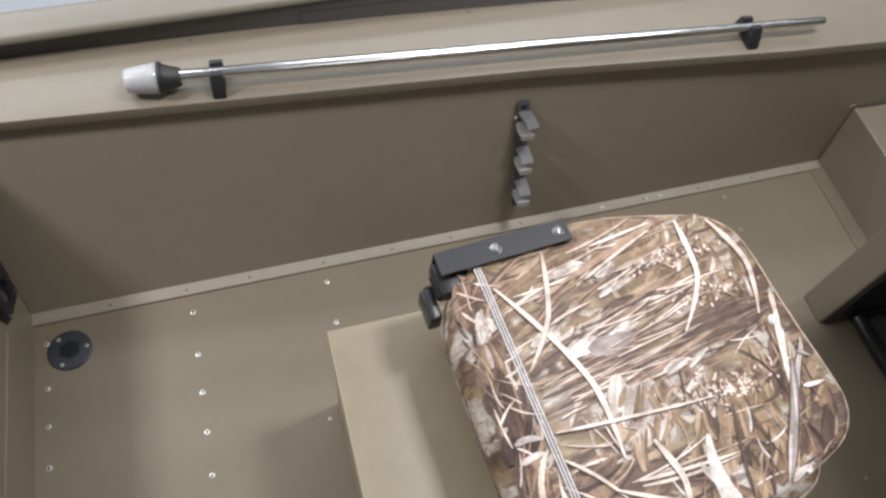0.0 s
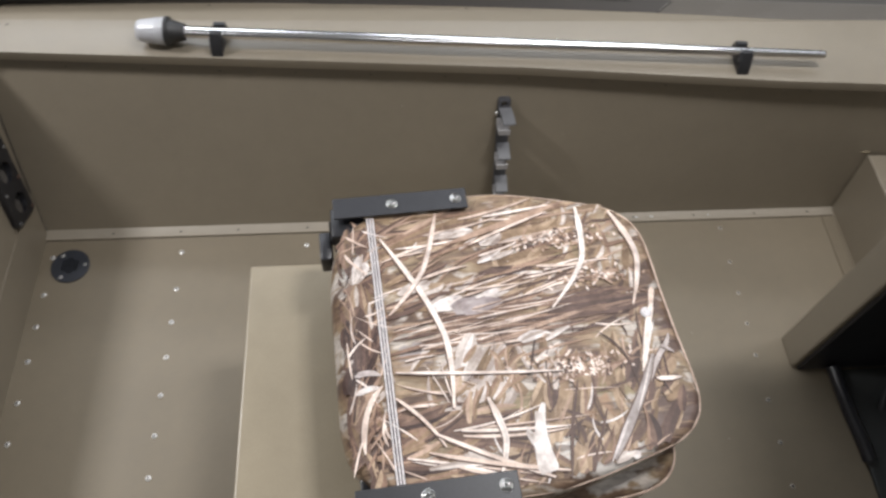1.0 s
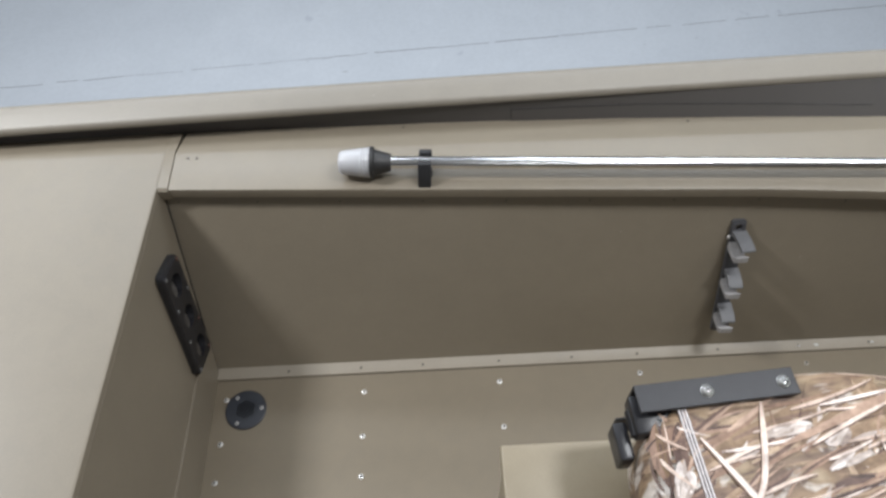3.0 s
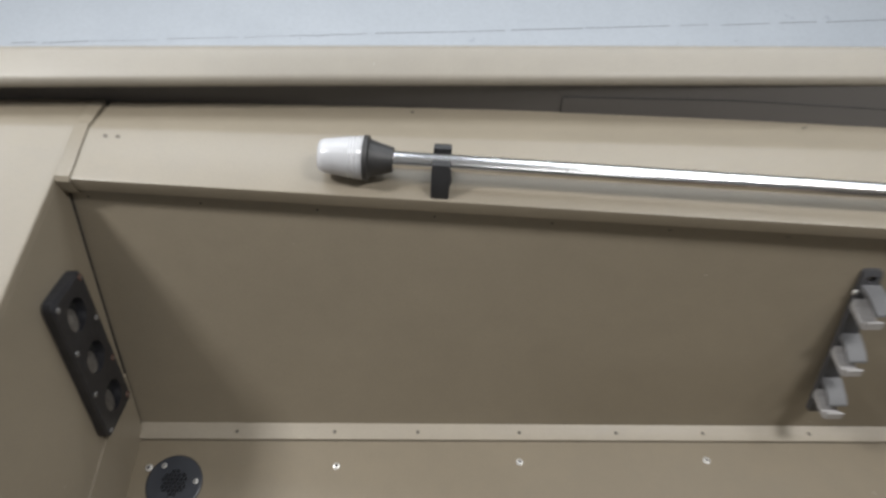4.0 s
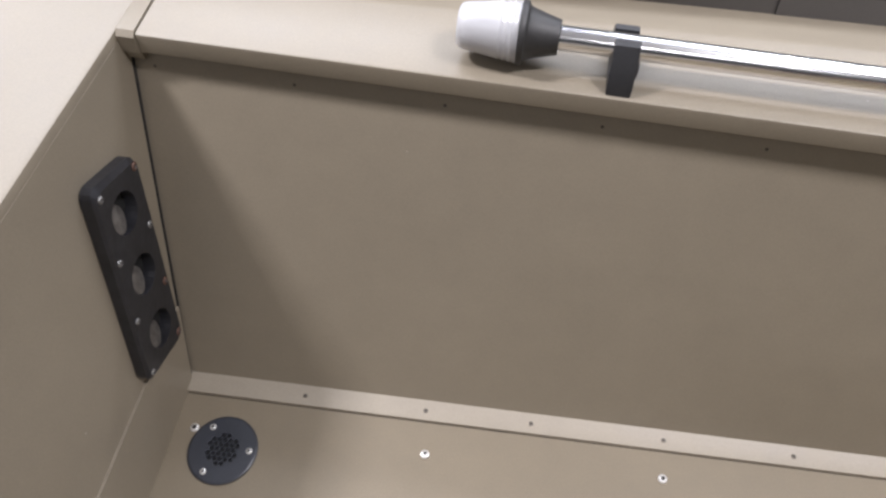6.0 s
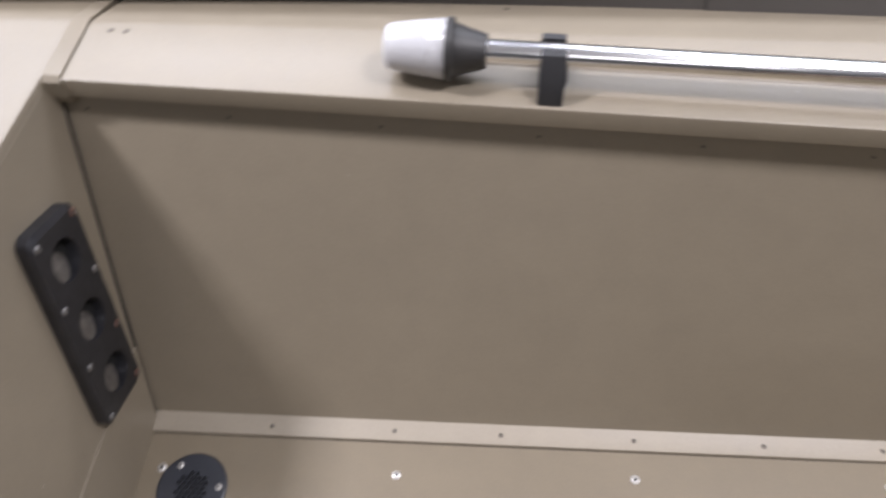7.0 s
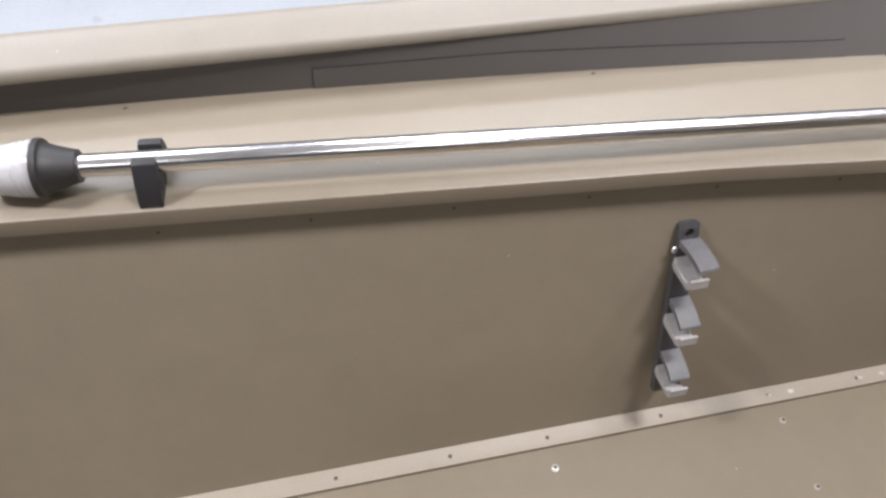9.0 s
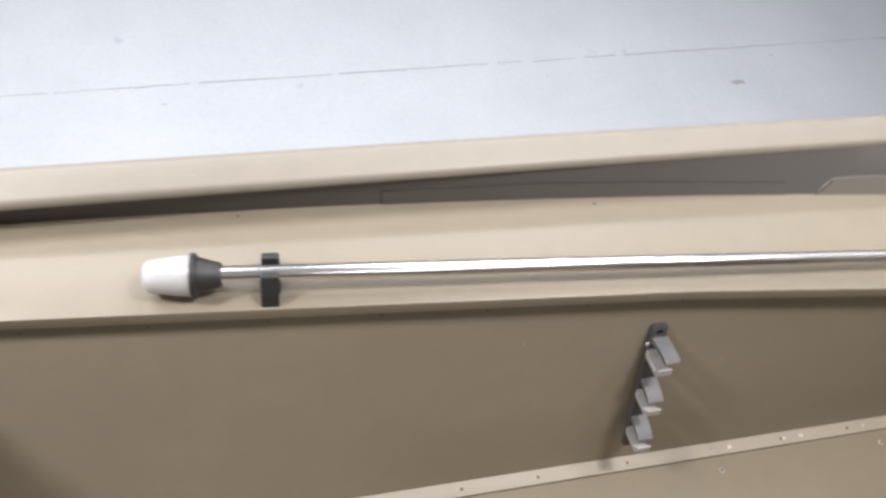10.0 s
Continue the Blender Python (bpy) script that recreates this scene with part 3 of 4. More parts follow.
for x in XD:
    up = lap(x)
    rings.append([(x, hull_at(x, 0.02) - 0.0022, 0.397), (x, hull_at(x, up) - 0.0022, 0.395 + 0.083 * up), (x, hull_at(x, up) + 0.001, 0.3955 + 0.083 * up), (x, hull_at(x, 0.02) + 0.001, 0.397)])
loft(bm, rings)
part("doubler_sheet", bm, paint_hull_shaded, hull_side, "lapped doubler sheet with an open edge", True)
# painted corner gusset further aft, shade in its colour, rough weld at slanted end
bm = bmesh.new()
rings = []
for x, up in ((0.955, 0.04), (0.970, 0.14), (0.985, 0.28), (1.003, 0.38), (1.05, 0.40), (1.15, 0.40), (1.30, 0.40), (1.40, 0.40), (1.55, 0.40)):
    rings.append([(x, hull_at(x, 0.02) - 0.0035, 0.397), (x, hull_at(x, up) - 0.0025, 0.395 + 0.083 * up), (x, hull_at(x, up) + 0.001, 0.3955 + 0.083 * up), (x, hull_at(x, 0.02) + 0.001, 0.397)])
loft(bm, rings)
part("gusset_sheet", bm, paint_gusset_shaded, hull_side, "painted gusset sheet lapped on the hull side, darkened as shade")
bm = bmesh.new()
random.seed(47)
tube(bm, [(0.953 + 0.0055 * k + random.uniform(-0.0015, 0.0015), hull_at(0.953 + 0.0055 * k, 0.04 + 0.036 * k) - 0.003, 0.398 + 0.0030 * k) for k in range(10)], 0.0011, 6)
part("weld", bm, void_black, hull_side, "rough dark weld bead")
bm = bmesh.new()
tube(bm, [(x, hull_at(x, lap(x)) - 0.0018, 0.3952 + 0.083 * lap(x)) for x in XD], 0.0008, 6)
tube(bm, [(0.132, hull_at(0.132, k) - 0.0014, 0.397 + 0.082 * (k - 0.02)) for k in (0.03, 0.26, 0.50)], 0.0009, 6)
part("seam_gap", bm, void_black, hull_side, "dark open seam along the lapped sheet")
bm = bmesh.new()
rings = []
for x in XS:
    r = rail_y(x)
    edge = [(0.0092 + 0.013 + 0.013 * math.cos(radians(a)), 0.4655 + 0.013 * math.sin(radians(a))) for a in range(205, 108, -8)]
    edge += [(0.027, 0.4808), (0.040, 0.4852), (0.054, 0.4890), (0.062, 0.4895), (0.068, 0.4870), (0.070, 0.4820), (0.070, 0.452), (0.030, 0.452)]
    rings.append([(x, r + y, z) for y, z in edge])
loft(bm, rings)
setting("gunwale", bm, paint_rail_sheen, "wide olive-tan gunwale rail with a rounded inner edge", True)
bm = bmesh.new()
rings = []
for x in XS:
    r = rail_y(x)
    rings.append([(x, r + 0.050, 0.455), (x, r + 0.062, 0.455), (x, r - 0.12, -0.10), (x, r - 0.30, -0.16), (x, r - 0.30, -0.15), (x, r - 0.13, -0.09)])
loft(bm, rings)
setting("hull_outside", bm, paint_hull_shaded, "olive outer skin of the aluminium hull")

# far side of the boat, out of view
bm = bmesh.new()
rings = []
for x in XS:
    rings.append([(x, -0.70, -0.02), (x, -0.86, 0.44), (x, -1.03, 0.44), (x, -1.05, 0.49), (x, -1.12, 0.49), (x, -1.12, 0.44), (x, -0.78, -0.16)])
loft(bm, rings)
setting("wall_starboard", bm, paint, "opposite painted hull side")
bm = bmesh.new()
block(bm, (X1, -1.1, -0.16), (X1 + 0.03, 1.3, 0.47))
setting("transom", bm, paint, "painted transom closing the stern")
bm = bmesh.new()
block(bm, (X0 - 0.03, -1.1, -0.16), (X0, 1.29, 0.47))
setting("bow_plate", bm, paint, "painted plate closing the bow")
bm = bmesh.new()
block(bm, (X0, -0.80, -0.16), (X1, 0.92, -0.14))
setting("hull_bottom", bm, paint_hull_shaded, "olive hull bottom plate")

# plain stand that carries the hull over the showroom floor
cradle = thing("boat_stand", (0, 0, GROUND), "plain dark steel stand under the hull on the concrete", "boat stand")
for at_x in (-2.0, 1.3):
    bm = bmesh.new()
    block(bm, (at_x - 0.05, -0.66, -0.16 - GROUND - 0.16), (at_x + 0.05, 0.76, -0.16 - GROUND - 0.05), 0.006)
    part("crossbeam", bm, steel_black, cradle)
    for at_y in (-0.56, 0.66):
        bm = bmesh.new()
        block(bm, (at_x - 0.04, at_y - 0.04, 0.012), (at_x + 0.04, at_y + 0.04, -0.16 - GROUND - 0.16), 0.005)
        block(bm, (at_x - 0.10, at_y - 0.10, 0.0), (at_x + 0.10, at_y + 0.10, 0.013), 0.003)
        part("post", bm, steel_black, cradle)
for at_y in (-0.45, 0.55):
    bm = bmesh.new()
    block(bm, (-2.4, at_y - 0.06, -0.16 - GROUND - 0.05), (1.7, at_y + 0.06, -0.16 - GROUND - 0.001), 0.006)
    part("bunk", bm, rubber, cradle, "black padded bunk")

# ---- stern box and console ----
bench = thing("storage_bench", (1.512, 0.60, 0.0), "low olive-tan painted bench box against the hull side", "bench")
bm = bmesh.new()
rings = []
for x in (0.0, 0.70):
    wx = 1.512 + x
    rings.append([(x, -0.085, 0.0), (x, 0.274, 0.0), (x, wall_y(wx, 0.206) - 0.605, 0.206), (x, -0.085, 0.206)])
loft(bm, rings)
bmesh.ops.bevel(bm, geom=[e for e in bm.edges if all(v.co.z > 0.2 for v in e.verts)], offset=0.004, segments=2, affect="EDGES", profile=0.5)
part("body", bm, paint, bench)
bm = bmesh.new()
loft(bm, [[(-0.034, y, 0.0), (-0.034, y, 0.0035), (-0.004, y, 0.004), (0.0, y, 0.010), (0.0, y, 0.0)] for y in (-0.085, 0.252)])
part("flange", bm, paint_floor, bench, "angle flange at the foot of the bench")
cord = thing("cord", (1.512, 0.910, 0.21), "thin tan cord lying over the corner of the bench box", "cord")
bm = bmesh.new()
pts = bezier((0.24, 0.03, 0.004), (0.09, 0.050, 0.012), (0.004, 0.004, 0.002), 8) + bezier((-0.004, 0.002, 0.0), (-0.022, 0.006, -0.002), (-0.042, 0.004, -0.016), 6)
tube(bm, pts, 0.0019)
part("strand", bm, cord_tan, cord, smooth=True)

console = thing("console", (1.257, 0.466, 0.0), "upright olive-painted console, its shaded side covered in black", "console")
bm = bmesh.new()
block(bm, (0.0, -0.038, 0.0), (0.62, 0.042, 0.67), 0.005)
for v in bm.verts:
    v.co.y += 0.05 * v.co.z
part("body", bm, paint, console)
# black sheet standing in for shade on the side away from the lamps
bm = bmesh.new()
block(bm, (0.012, -0.046, 0.004), (0.61, -0.036, 0.66), 0.003)
for v in bm.verts:
    v.co.y += 0.05 * v.co.z
part("side_shade", bm, plastic_black, console, "black sheet that paints the post's shaded side")

# unseen blocks over the console, added to shade the floor beside the seat
bm = bmesh.new()
block(bm, (-0.01, -0.62, 0.66), (0.64, 0.085, 0.97), 0.02, 3)
block(bm, (-0.235, -0.62, 0.96), (0.64, 0.050, 1.25), 0.03, 3)
part("helm_shade_block", bm, paint, console, "unseen painted upper body of the console, widened to shade the floor")

# thin dark slab painting the floor's shade under the console; the tube is a leg
tray = thing("shaded_floor_slab", (1.36, 0.20, 0.0), "dark grey slab that paints the shaded floor, with a black tube along it", "tray")
bm = bmesh.new()
block(bm, (0.0, -0.60, 0.0), (0.50, 0.215, 0.012), 0.004)
part("base", bm, floor_shade_grey, tray)
bm = bmesh.new()
tube(bm, [(-0.018, 0.215, 0.03), (-0.012, 0.10, 0.026), (0.0, 0.02, 0.020), (0.002, -0.004, 0.016)], 0.015, 12)
part("rim", bm, plastic_black, tray, "black tube, a console leg", True)
cable = thing("cable", (1.42, 0.33, 0.012), "black cable looped on the dark slab", "cable")
bm = bmesh.new()
tube(bm, bezier((0.01, -0.02, 0.006), (0.02, 0.05, 0.05), (0.16, 0.09, 0.06), 10), 0.007)
part("strand", bm, rubber, cable, smooth=True)

# ---- seat box ----
seat_box = thing("seat_box", (0.043, 0.527, 0.0), "smooth olive-yellow painted seat box on the boat floor", "box")
bm = bmesh.new()
block(bm, (0.008, -0.552, 0.0), (0.60, -0.008, 0.410), 0.004)
part("body", bm, paint_box, seat_box)
bm = bmesh.new()
block(bm, (0.0, -0.56, 0.408), (0.61, 0.0, 0.429), 0.004, 3)
part("lid", bm, paint_box, seat_box)
bm = bmesh.new()
lathe(bm, [(0.0, 0.09), (0.012, 0.09), (0.016, 0.05), (0.03, 0.05)], pose(0.36, -0.235, 0.429))
part("swivel_plate", bm, steel_black, seat_box)

# ---- folded seat ----
SEAT_Z = 0.638
seat = thing("folding_seat", (0.3285, 0.288, 0.459), "folded camouflage-printed vinyl boat seat on the seat box", "seat", rz=4.2)
TOP = SEAT_Z - 0.459


def outline(grow=0.0, u0=-0.117, taper=1.0):
    """Plan of the folded backrest: square at the hinge, tapering to a round-cornered end."""
    half = [(0.000, 0.232), (0.080, 0.241), (0.165, 0.241), (0.230, 0.228), (0.283, 0.214), (0.335, 0.199), (0.362, 0.184), (0.381, 0.162), (0.390, 0.136), (0.391, 0.090), (0.389, 0.045)]
    near = [(u0, 0.105), (u0 + 0.006, 0.150), (u0 + 0.020, 0.180), (u0 + 0.042, 0.202), (u0 + 0.070, 0.217)]
    line = [(u + (grow if u > 0.3 else -grow if u < u0 + 0.05 else 0), v + grow) for u, v in near + half]
    skew = lambda u, v: (u + (0.004 - 0.045 * v) * max(u, 0.0) / 0.4, v)
    return [skew(u, -v) for u, v in line] + [skew(u, v) for u, v in line[::-1]]


def crown(u, v):
    """Height of the seat's upper skin above the seat's base."""
    drop = 0.0
    if u < -0.040:
        s = min((-0.040 - u) / 0.078, 1.0)
        drop += 0.052 * (1 - math.sqrt(max(0.0, 1 - s * s)))
    return TOP - 0.004 - drop - 0.05 * max(0.0, abs(v) - 0.10) ** 2


def eased(line):
    """The line with its corners cut twice, for a smooth bend."""
    for _ in range(2):
        cut = [line[0]]
        for (a, b), (c, d) in zip(line, line[1:]):
            cut += [(0.75 * a + 0.25 * c, 0.75 * b + 0.25 * d), (0.25 * a + 0.75 * c, 0.25 * b + 0.75 * d)]
        line = cut + [line[-1]]
    return line


def cushion(bm, ring, z_top, z_low, edge=0.018, curved=False):
    """A padded slab: grid-filled skin with a rolled edge."""
    n = len(ring)
    cu = sum(p[0] for p in ring) / n
    cv = 0.0

    def at(k, z):
        out = []
        for u, v in ring:
            d = math.hypot(u - cu, v - cv)
            s = (d - k) / d
            out.append((cu + (u - cu) * s, cv + (v - cv) * s, z))
        return out

    rows = [at(0.010, z_low), at(0.002, z_low + 0.006), at(0.0, z_low + 0.014), at(0.0, z_top - edge)]
    rows += [at(edge * (1 - math.cos(radians(a))), z_top - edge + edge * math.sin(radians(a))) for a in (25, 50, 72, 90)]
    rows += [at(k, z_top) for k in (0.022, 0.030, 0.038, 0.046, 0.055, 0.065, 0.075, 0.085, 0.10, 0.12, 0.14, 0.165, 0.19)]
    if curved:
        fix = []
        for i, row in enumerate(rows):
            new_row = []
            for u, v, z in row:
                if i >= 3:
                    z += crown(u, v) - (TOP - 0.004)
                new_row.append((u, v, max(z, z_low + 0.002 * i)))
            fix.append(new_row)
        rows = fix
    loft(bm, rows)
    return bm


bm = bmesh.new()
cushion(bm, outline(), TOP - 0.004, 0.098, 0.014, True)
backrest = part("backrest", bm, camo, seat, "camouflage-printed vinyl backrest folded flat", True)
bm = bmesh.new()
low_half = [(-0.100, 0.120), (-0.096, 0.175), (-0.082, 0.212), (-0.050, 0.232), (0.0, 0.246), (0.10, 0.250), (0.20, 0.250), (0.29, 0.246), (0.335, 0.238), (0.362, 0.220), (0.376, 0.192), (0.382, 0.120), (0.384, 0.045)]
low_ring = eased([(u, -v) for u, v in low_half] + [(u, v) for u, v in low_half[::-1]])
cushion(bm, low_ring, 0.094, 0.008, 0.02)
cushion_part = part("seat_cushion", bm, camo, seat, "camouflage-printed seat cushion below the backrest", True)
bm = bmesh.new()
tube(bm, [(u, v, 0.077) for u, v in [p for p in low_ring if p[0] > -0.06]], 0.0024, 8)
part("piping", bm, ink_piping, cushion_part, "pale edge piping", True)
bm = bmesh.new()
block(bm, (-0.07, -0.19, -0.001), (0.33, 0.19, 0.010), 0.003)
part("base_board", bm, plastic_black, seat)


def skin_strip(bm, pts, w0, w1, lift, blunt=0.15):
    """A flat printed stroke that follows the skin, tapering from w0 to w1."""
    rows = []
    k = len(pts) - 1
    for i, p in enumerate(pts):
        q, r = pts[max(i - 1, 0)], pts[min(i + 1, k)]
        dx, dy = r[0] - q[0], r[1] - q[1]
        d = math.hypot(dx, dy) or 1.0
        w = w0 + (w1 - w0) * i / k
        w *= min(1.0, blunt + 4.0 * i / k, blunt + 3.0 * (k - i) / k)
        rows.append([(p[0] - dy / d * w * s, p[1] + dx / d * w * s) for s in (-0.5, 0.5)])
    vs = [[bm.verts.new((u, v, crown(u, v) + lift + max(0.0, -0.045 - u) * 0.07)) for u, v in row] for row in rows]
    for a, b in zip(vs, vs[1:]):
        bm.faces.new((a[0], a[1], b[1], b[0]))


def inside(u, v):
    if u > 0.378 or u < -0.101:
        return False
    lim = 0.232 if u < 0.17 else 0.232 - (u - 0.17) * 0.20
    if u > 0.335:
        lim -= (u - 0.335) * 1.2
    if u < -0.05:
        lim -= (-0.05 - u) * 0.9
    return abs(v) < lim


def clipped(pts):
    """The longest run of the stroke that lies on the skin."""
    best, run = [], []
    for p in pts:
        if inside(p[0], p[1]):
            run.append(p)
        else:
            best, run = (run if len(run) > len(best) else best), []
    return run if len(run) > len(best) else best


random.seed(23)
inks = {"lilac": bmesh.new(), "khaki": bmesh.new(), "brown": bmesh.new(), "mist": bmesh.new(), "shade": bmesh.new(), "dark": bmesh.new(), "tan": bmesh.new(), "white": bmesh.new(), "pale": bmesh.new(), "grey": bmesh.new()}
count = 0


def stroke(ink, p, q, r, w0, w1, steps=14, blunt=0.30):
    global count
    pts = clipped([(v.x, v.y) for v in bezier((*p, 0), (*q, 0), (*r, 0), steps)])
    if len(pts) >= 3:
        if ink in ("pale", "grey") and w0 > 0.0032 and steps > 6 and min(p[0] for p in pts) > -0.048:
            count += 1
            skin_strip(inks["shade"], [(u - 0.0008, v - 0.0016) for u, v in pts], w0 * 1.08, w1 * 1.1, 0.0009 + 0.0000014 * count, blunt)
        count += 1
        skin_strip(inks[ink], pts, w0, w1, 0.0009 + 0.0000014 * count, blunt)


def scatter(ink, n, angle, spread, length, width, bend=0.12, zone=(-0.09, 0.38, -0.23, 0.23)):
    for _ in range(n):
        u, v = random.uniform(zone[0], zone[1]), random.uniform(zone[2], zone[3])
        a = radians(random.gauss(angle, spread))
        d = random.uniform(0.5, 1.0) * length
        e = (u + d * math.cos(a), v + d * math.sin(a))
        b = random.uniform(-bend, bend) * d
        m = ((u + e[0]) / 2 - b * math.sin(a), (v + e[1]) / 2 + b * math.cos(a))
        w = random.uniform(0.5, 1.0) * width
        if random.random() < 0.8 and any(((m[0] - p[0]) / p[2]) ** 2 + ((m[1] - p[1]) / p[3]) ** 2 < 0.9 for p in PATCHES if p[4] in (PALE, LILAC)) and ink not in ("khaki",):
            continue
        stroke(ink, (u, v), m, e, w, w * random.uniform(0.1, 0.6))


def leaf(ink, p, q, r, width, other=None):
    """A printed blade in two halves, each with a tone of its own, pointed at both ends."""
    global count
    pts = clipped([(v.x, v.y) for v in bezier((*p, 0), (*q, 0), (*r, 0), 12)])
    k = len(pts) - 1
    if k < 3:
        return
    for side, key in ((-1, ink), (1, other or ink)):
        count += 1
        rows = []
        for i, (u, v) in enumerate(pts):
            a, b = pts[max(i - 1, 0)], pts[min(i + 1, k)]
            dx, dy = b[0] - a[0], b[1] - a[1]
            d = math.hypot(dx, dy) or 1.0
            w = side * 0.5 * width * math.sin(math.pi * min(1.0, 0.12 + 0.88 * i / k)) ** 0.7
            rows.append([(u, v), (u - dy / d * w, v + dx / d * w)])
        lift = 0.0009 + 0.0000014 * count
        vs = [[inks[key].verts.new((u, v, crown(u, v) + lift + max(0.0, -0.045 - u) * 0.07)) for u, v in row] for row in rows]
        for a, b in zip(vs, vs[1:]):
            inks[key].faces.new((a[0], a[1], b[1], b[0]))


def leaves(ink, n, angle, spread, length, width, zone, other=None, bend=0.18):
    for _ in range(n):
        u, v = random.uniform(zone[0], zone[1]), random.uniform(zone[2], zone[3])
        a = radians(random.gauss(angle, spread))
        d = random.uniform(0.55, 1.0) * length
        p, r = (u - 0.5 * d * math.cos(a), v - 0.5 * d * math.sin(a)), (u + 0.5 * d * math.cos(a), v + 0.5 * d * math.sin(a))
        b = random.uniform(-bend, bend) * d
        leaf(ink, p, (u - b * math.sin(a), v + b * math.cos(a)), r, random.uniform(0.55, 1.0) * width, other)


ROLL = (-0.102, -0.045, -0.21, 0.20)
# broad blades: steep ones at the far corner and in the lower middle, flat ones across the rest
leaves("khaki", 34, 72, 22, 0.085, 0.017, (0.14, 0.36, 0.05, 0.20))
leaves("brown", 9, 66, 24, 0.080, 0.014, (0.14, 0.36, 0.04, 0.20), "khaki")
leaves("mist", 16, 60, 30, 0.050, 0.014, (0.10, 0.35, 0.05, 0.20), "khaki")
leaves("khaki", 30, 15, 9, 0.13, 0.015, (-0.03, 0.26, 0.02, 0.20))
leaves("tan", 18, 15, 9, 0.14, 0.011, (-0.03, 0.26, 0.03, 0.21), "brown")
leaves("brown", 11, 10, 9, 0.13, 0.013, (-0.03, 0.26, 0.02, 0.20), "khaki")
leaves("mist", 18, 14, 16, 0.06, 0.019, (-0.02, 0.24, 0.03, 0.19), "khaki")
leaves("khaki", 42, 74, 20, 0.090, 0.020, (0.10, 0.31, -0.22, -0.05))
leaves("brown", 13, 70, 22, 0.085, 0.020, (0.12, 0.31, -0.22, -0.05), "khaki")
leaves("mist", 16, 66, 28, 0.055, 0.017, (0.05, 0.20, -0.14, -0.03))
leaves("khaki", 14, 60, 30, 0.070, 0.016, (0.02, 0.18, -0.13, -0.03), "mist")
leaves("brown", 22, 4, 14, 0.11, 0.016, (-0.03, 0.13, -0.23, -0.12))
leaves("khaki", 16, 8, 18, 0.10, 0.014, (-0.03, 0.13, -0.23, -0.12), "tan")
leaves("brown", 26, 82, 24, 0.085, 0.020, ROLL)
leaves("khaki", 22, 80, 26, 0.080, 0.018, ROLL, "brown")
leaves("mist", 9, 75, 30, 0.050, 0.018, (-0.102, -0.045, -0.10, 0.17), "khaki")
leaves("khaki", 16, 62, 20, 0.075, 0.018, (0.31, 0.38, -0.19, 0.04), "brown")
leaves("khaki", 8, 40, 25, 0.06, 0.016, (0.33, 0.38, -0.19, -0.03))
leaves("dark", 6, 60, 16, 0.10, 0.022, (0.30, 0.375, -0.20, -0.06), "brown")
leaves("brown", 9, 70, 30, 0.07, 0.020, (0.16, 0.26, -0.20, -0.11), "khaki")
leaves("dark", 5, 6, 10, 0.11, 0.012, (0.20, 0.37, 0.005, 0.035), "brown")
leaves("dark", 10, 84, 14, 0.08, 0.024, (-0.095, -0.050, -0.07, 0.03))
leaves("dark", 6, 8, 14, 0.10, 0.014, (-0.03, 0.14, -0.20, -0.12), "brown")
leaves("dark", 6, 14, 12, 0.09, 0.012, (-0.03, 0.30, 0.04, 0.20), "brown")
# strands laid over the blades
scatter("tan", 16, 8, 10, 0.16, 0.010)
scatter("dark", 9, 8, 10, 0.16, 0.006)
scatter("dark", 14, 95, 22, 0.08, 0.0034, 0.2, (0.08, 0.32, -0.22, 0.20))
scatter("tan", 16, 75, 30, 0.08, 0.005, 0.25)
scatter("tan", 11, 13, 6, 0.16, 0.007, 0.08, (-0.05, 0.25, 0.045, 0.20))
scatter("dark", 7, 12, 6, 0.15, 0.0045, 0.08, (-0.05, 0.25, 0.04, 0.21))
scatter("pale", 22, 11, 9, 0.14, 0.0056, 0.08, (-0.04, 0.24, 0.04, 0.20))
# the dark bundle across the middle
scatter("dark", 17, 6, 4, 0.28, 0.0065, 0.05, (-0.06, 0.24, -0.028, 0.030))
scatter("brown", 24, 6, 4, 0.24, 0.0080, 0.05, (-0.06, 0.26, -0.030, 0.034))
scatter("tan", 22, 6, 5, 0.20, 0.0042, 0.05, (-0.06, 0.16, -0.040, 0.030))
scatter("pale", 18, 7, 6, 0.13, 0.0034, 0.08, (-0.04, 0.14, -0.038, 0.034))
scatter("brown", 10, 4, 3, 0.16, 0.012, 0.04, (0.20, 0.30, 0.000, 0.030))
scatter("dark", 5, 4, 3, 0.14, 0.006, 0.04, (0.20, 0.30, 0.000, 0.026))
# round the rolled edge by the hinge
scatter("dark", 26, 80, 35, 0.05, 0.005, 0.25, ROLL)
scatter("tan", 26, 70, 40, 0.06, 0.005, 0.25, ROLL)
scatter("pale", 18, 60, 50, 0.06, 0.0044, 0.30, ROLL)
# scraps and crossing thin stems
scatter("pale", 14, 8, 12, 0.10, 0.0034, 0.12)
scatter("pale", 7, 110, 40, 0.06, 0.0032, 0.30)
scatter("pale", 8, 150, 35, 0.08, 0.0036, 0.25, (-0.06, 0.10, -0.22, -0.08))
scatter("pale", 11, -9, 8, 0.18, 0.0062, 0.08, (-0.04, 0.14, -0.21, -0.14))
scatter("tan", 18, 78, 20, 0.08, 0.0055, 0.20, (0.10, 0.32, -0.24, -0.07))
scatter("dark", 11, 82, 20, 0.09, 0.0050, 0.25, (0.10, 0.36, -0.25, -0.07))
scatter("white", 8, 80, 30, 0.05, 0.006, 0.25, (0.10, 0.30, -0.25, -0.09))
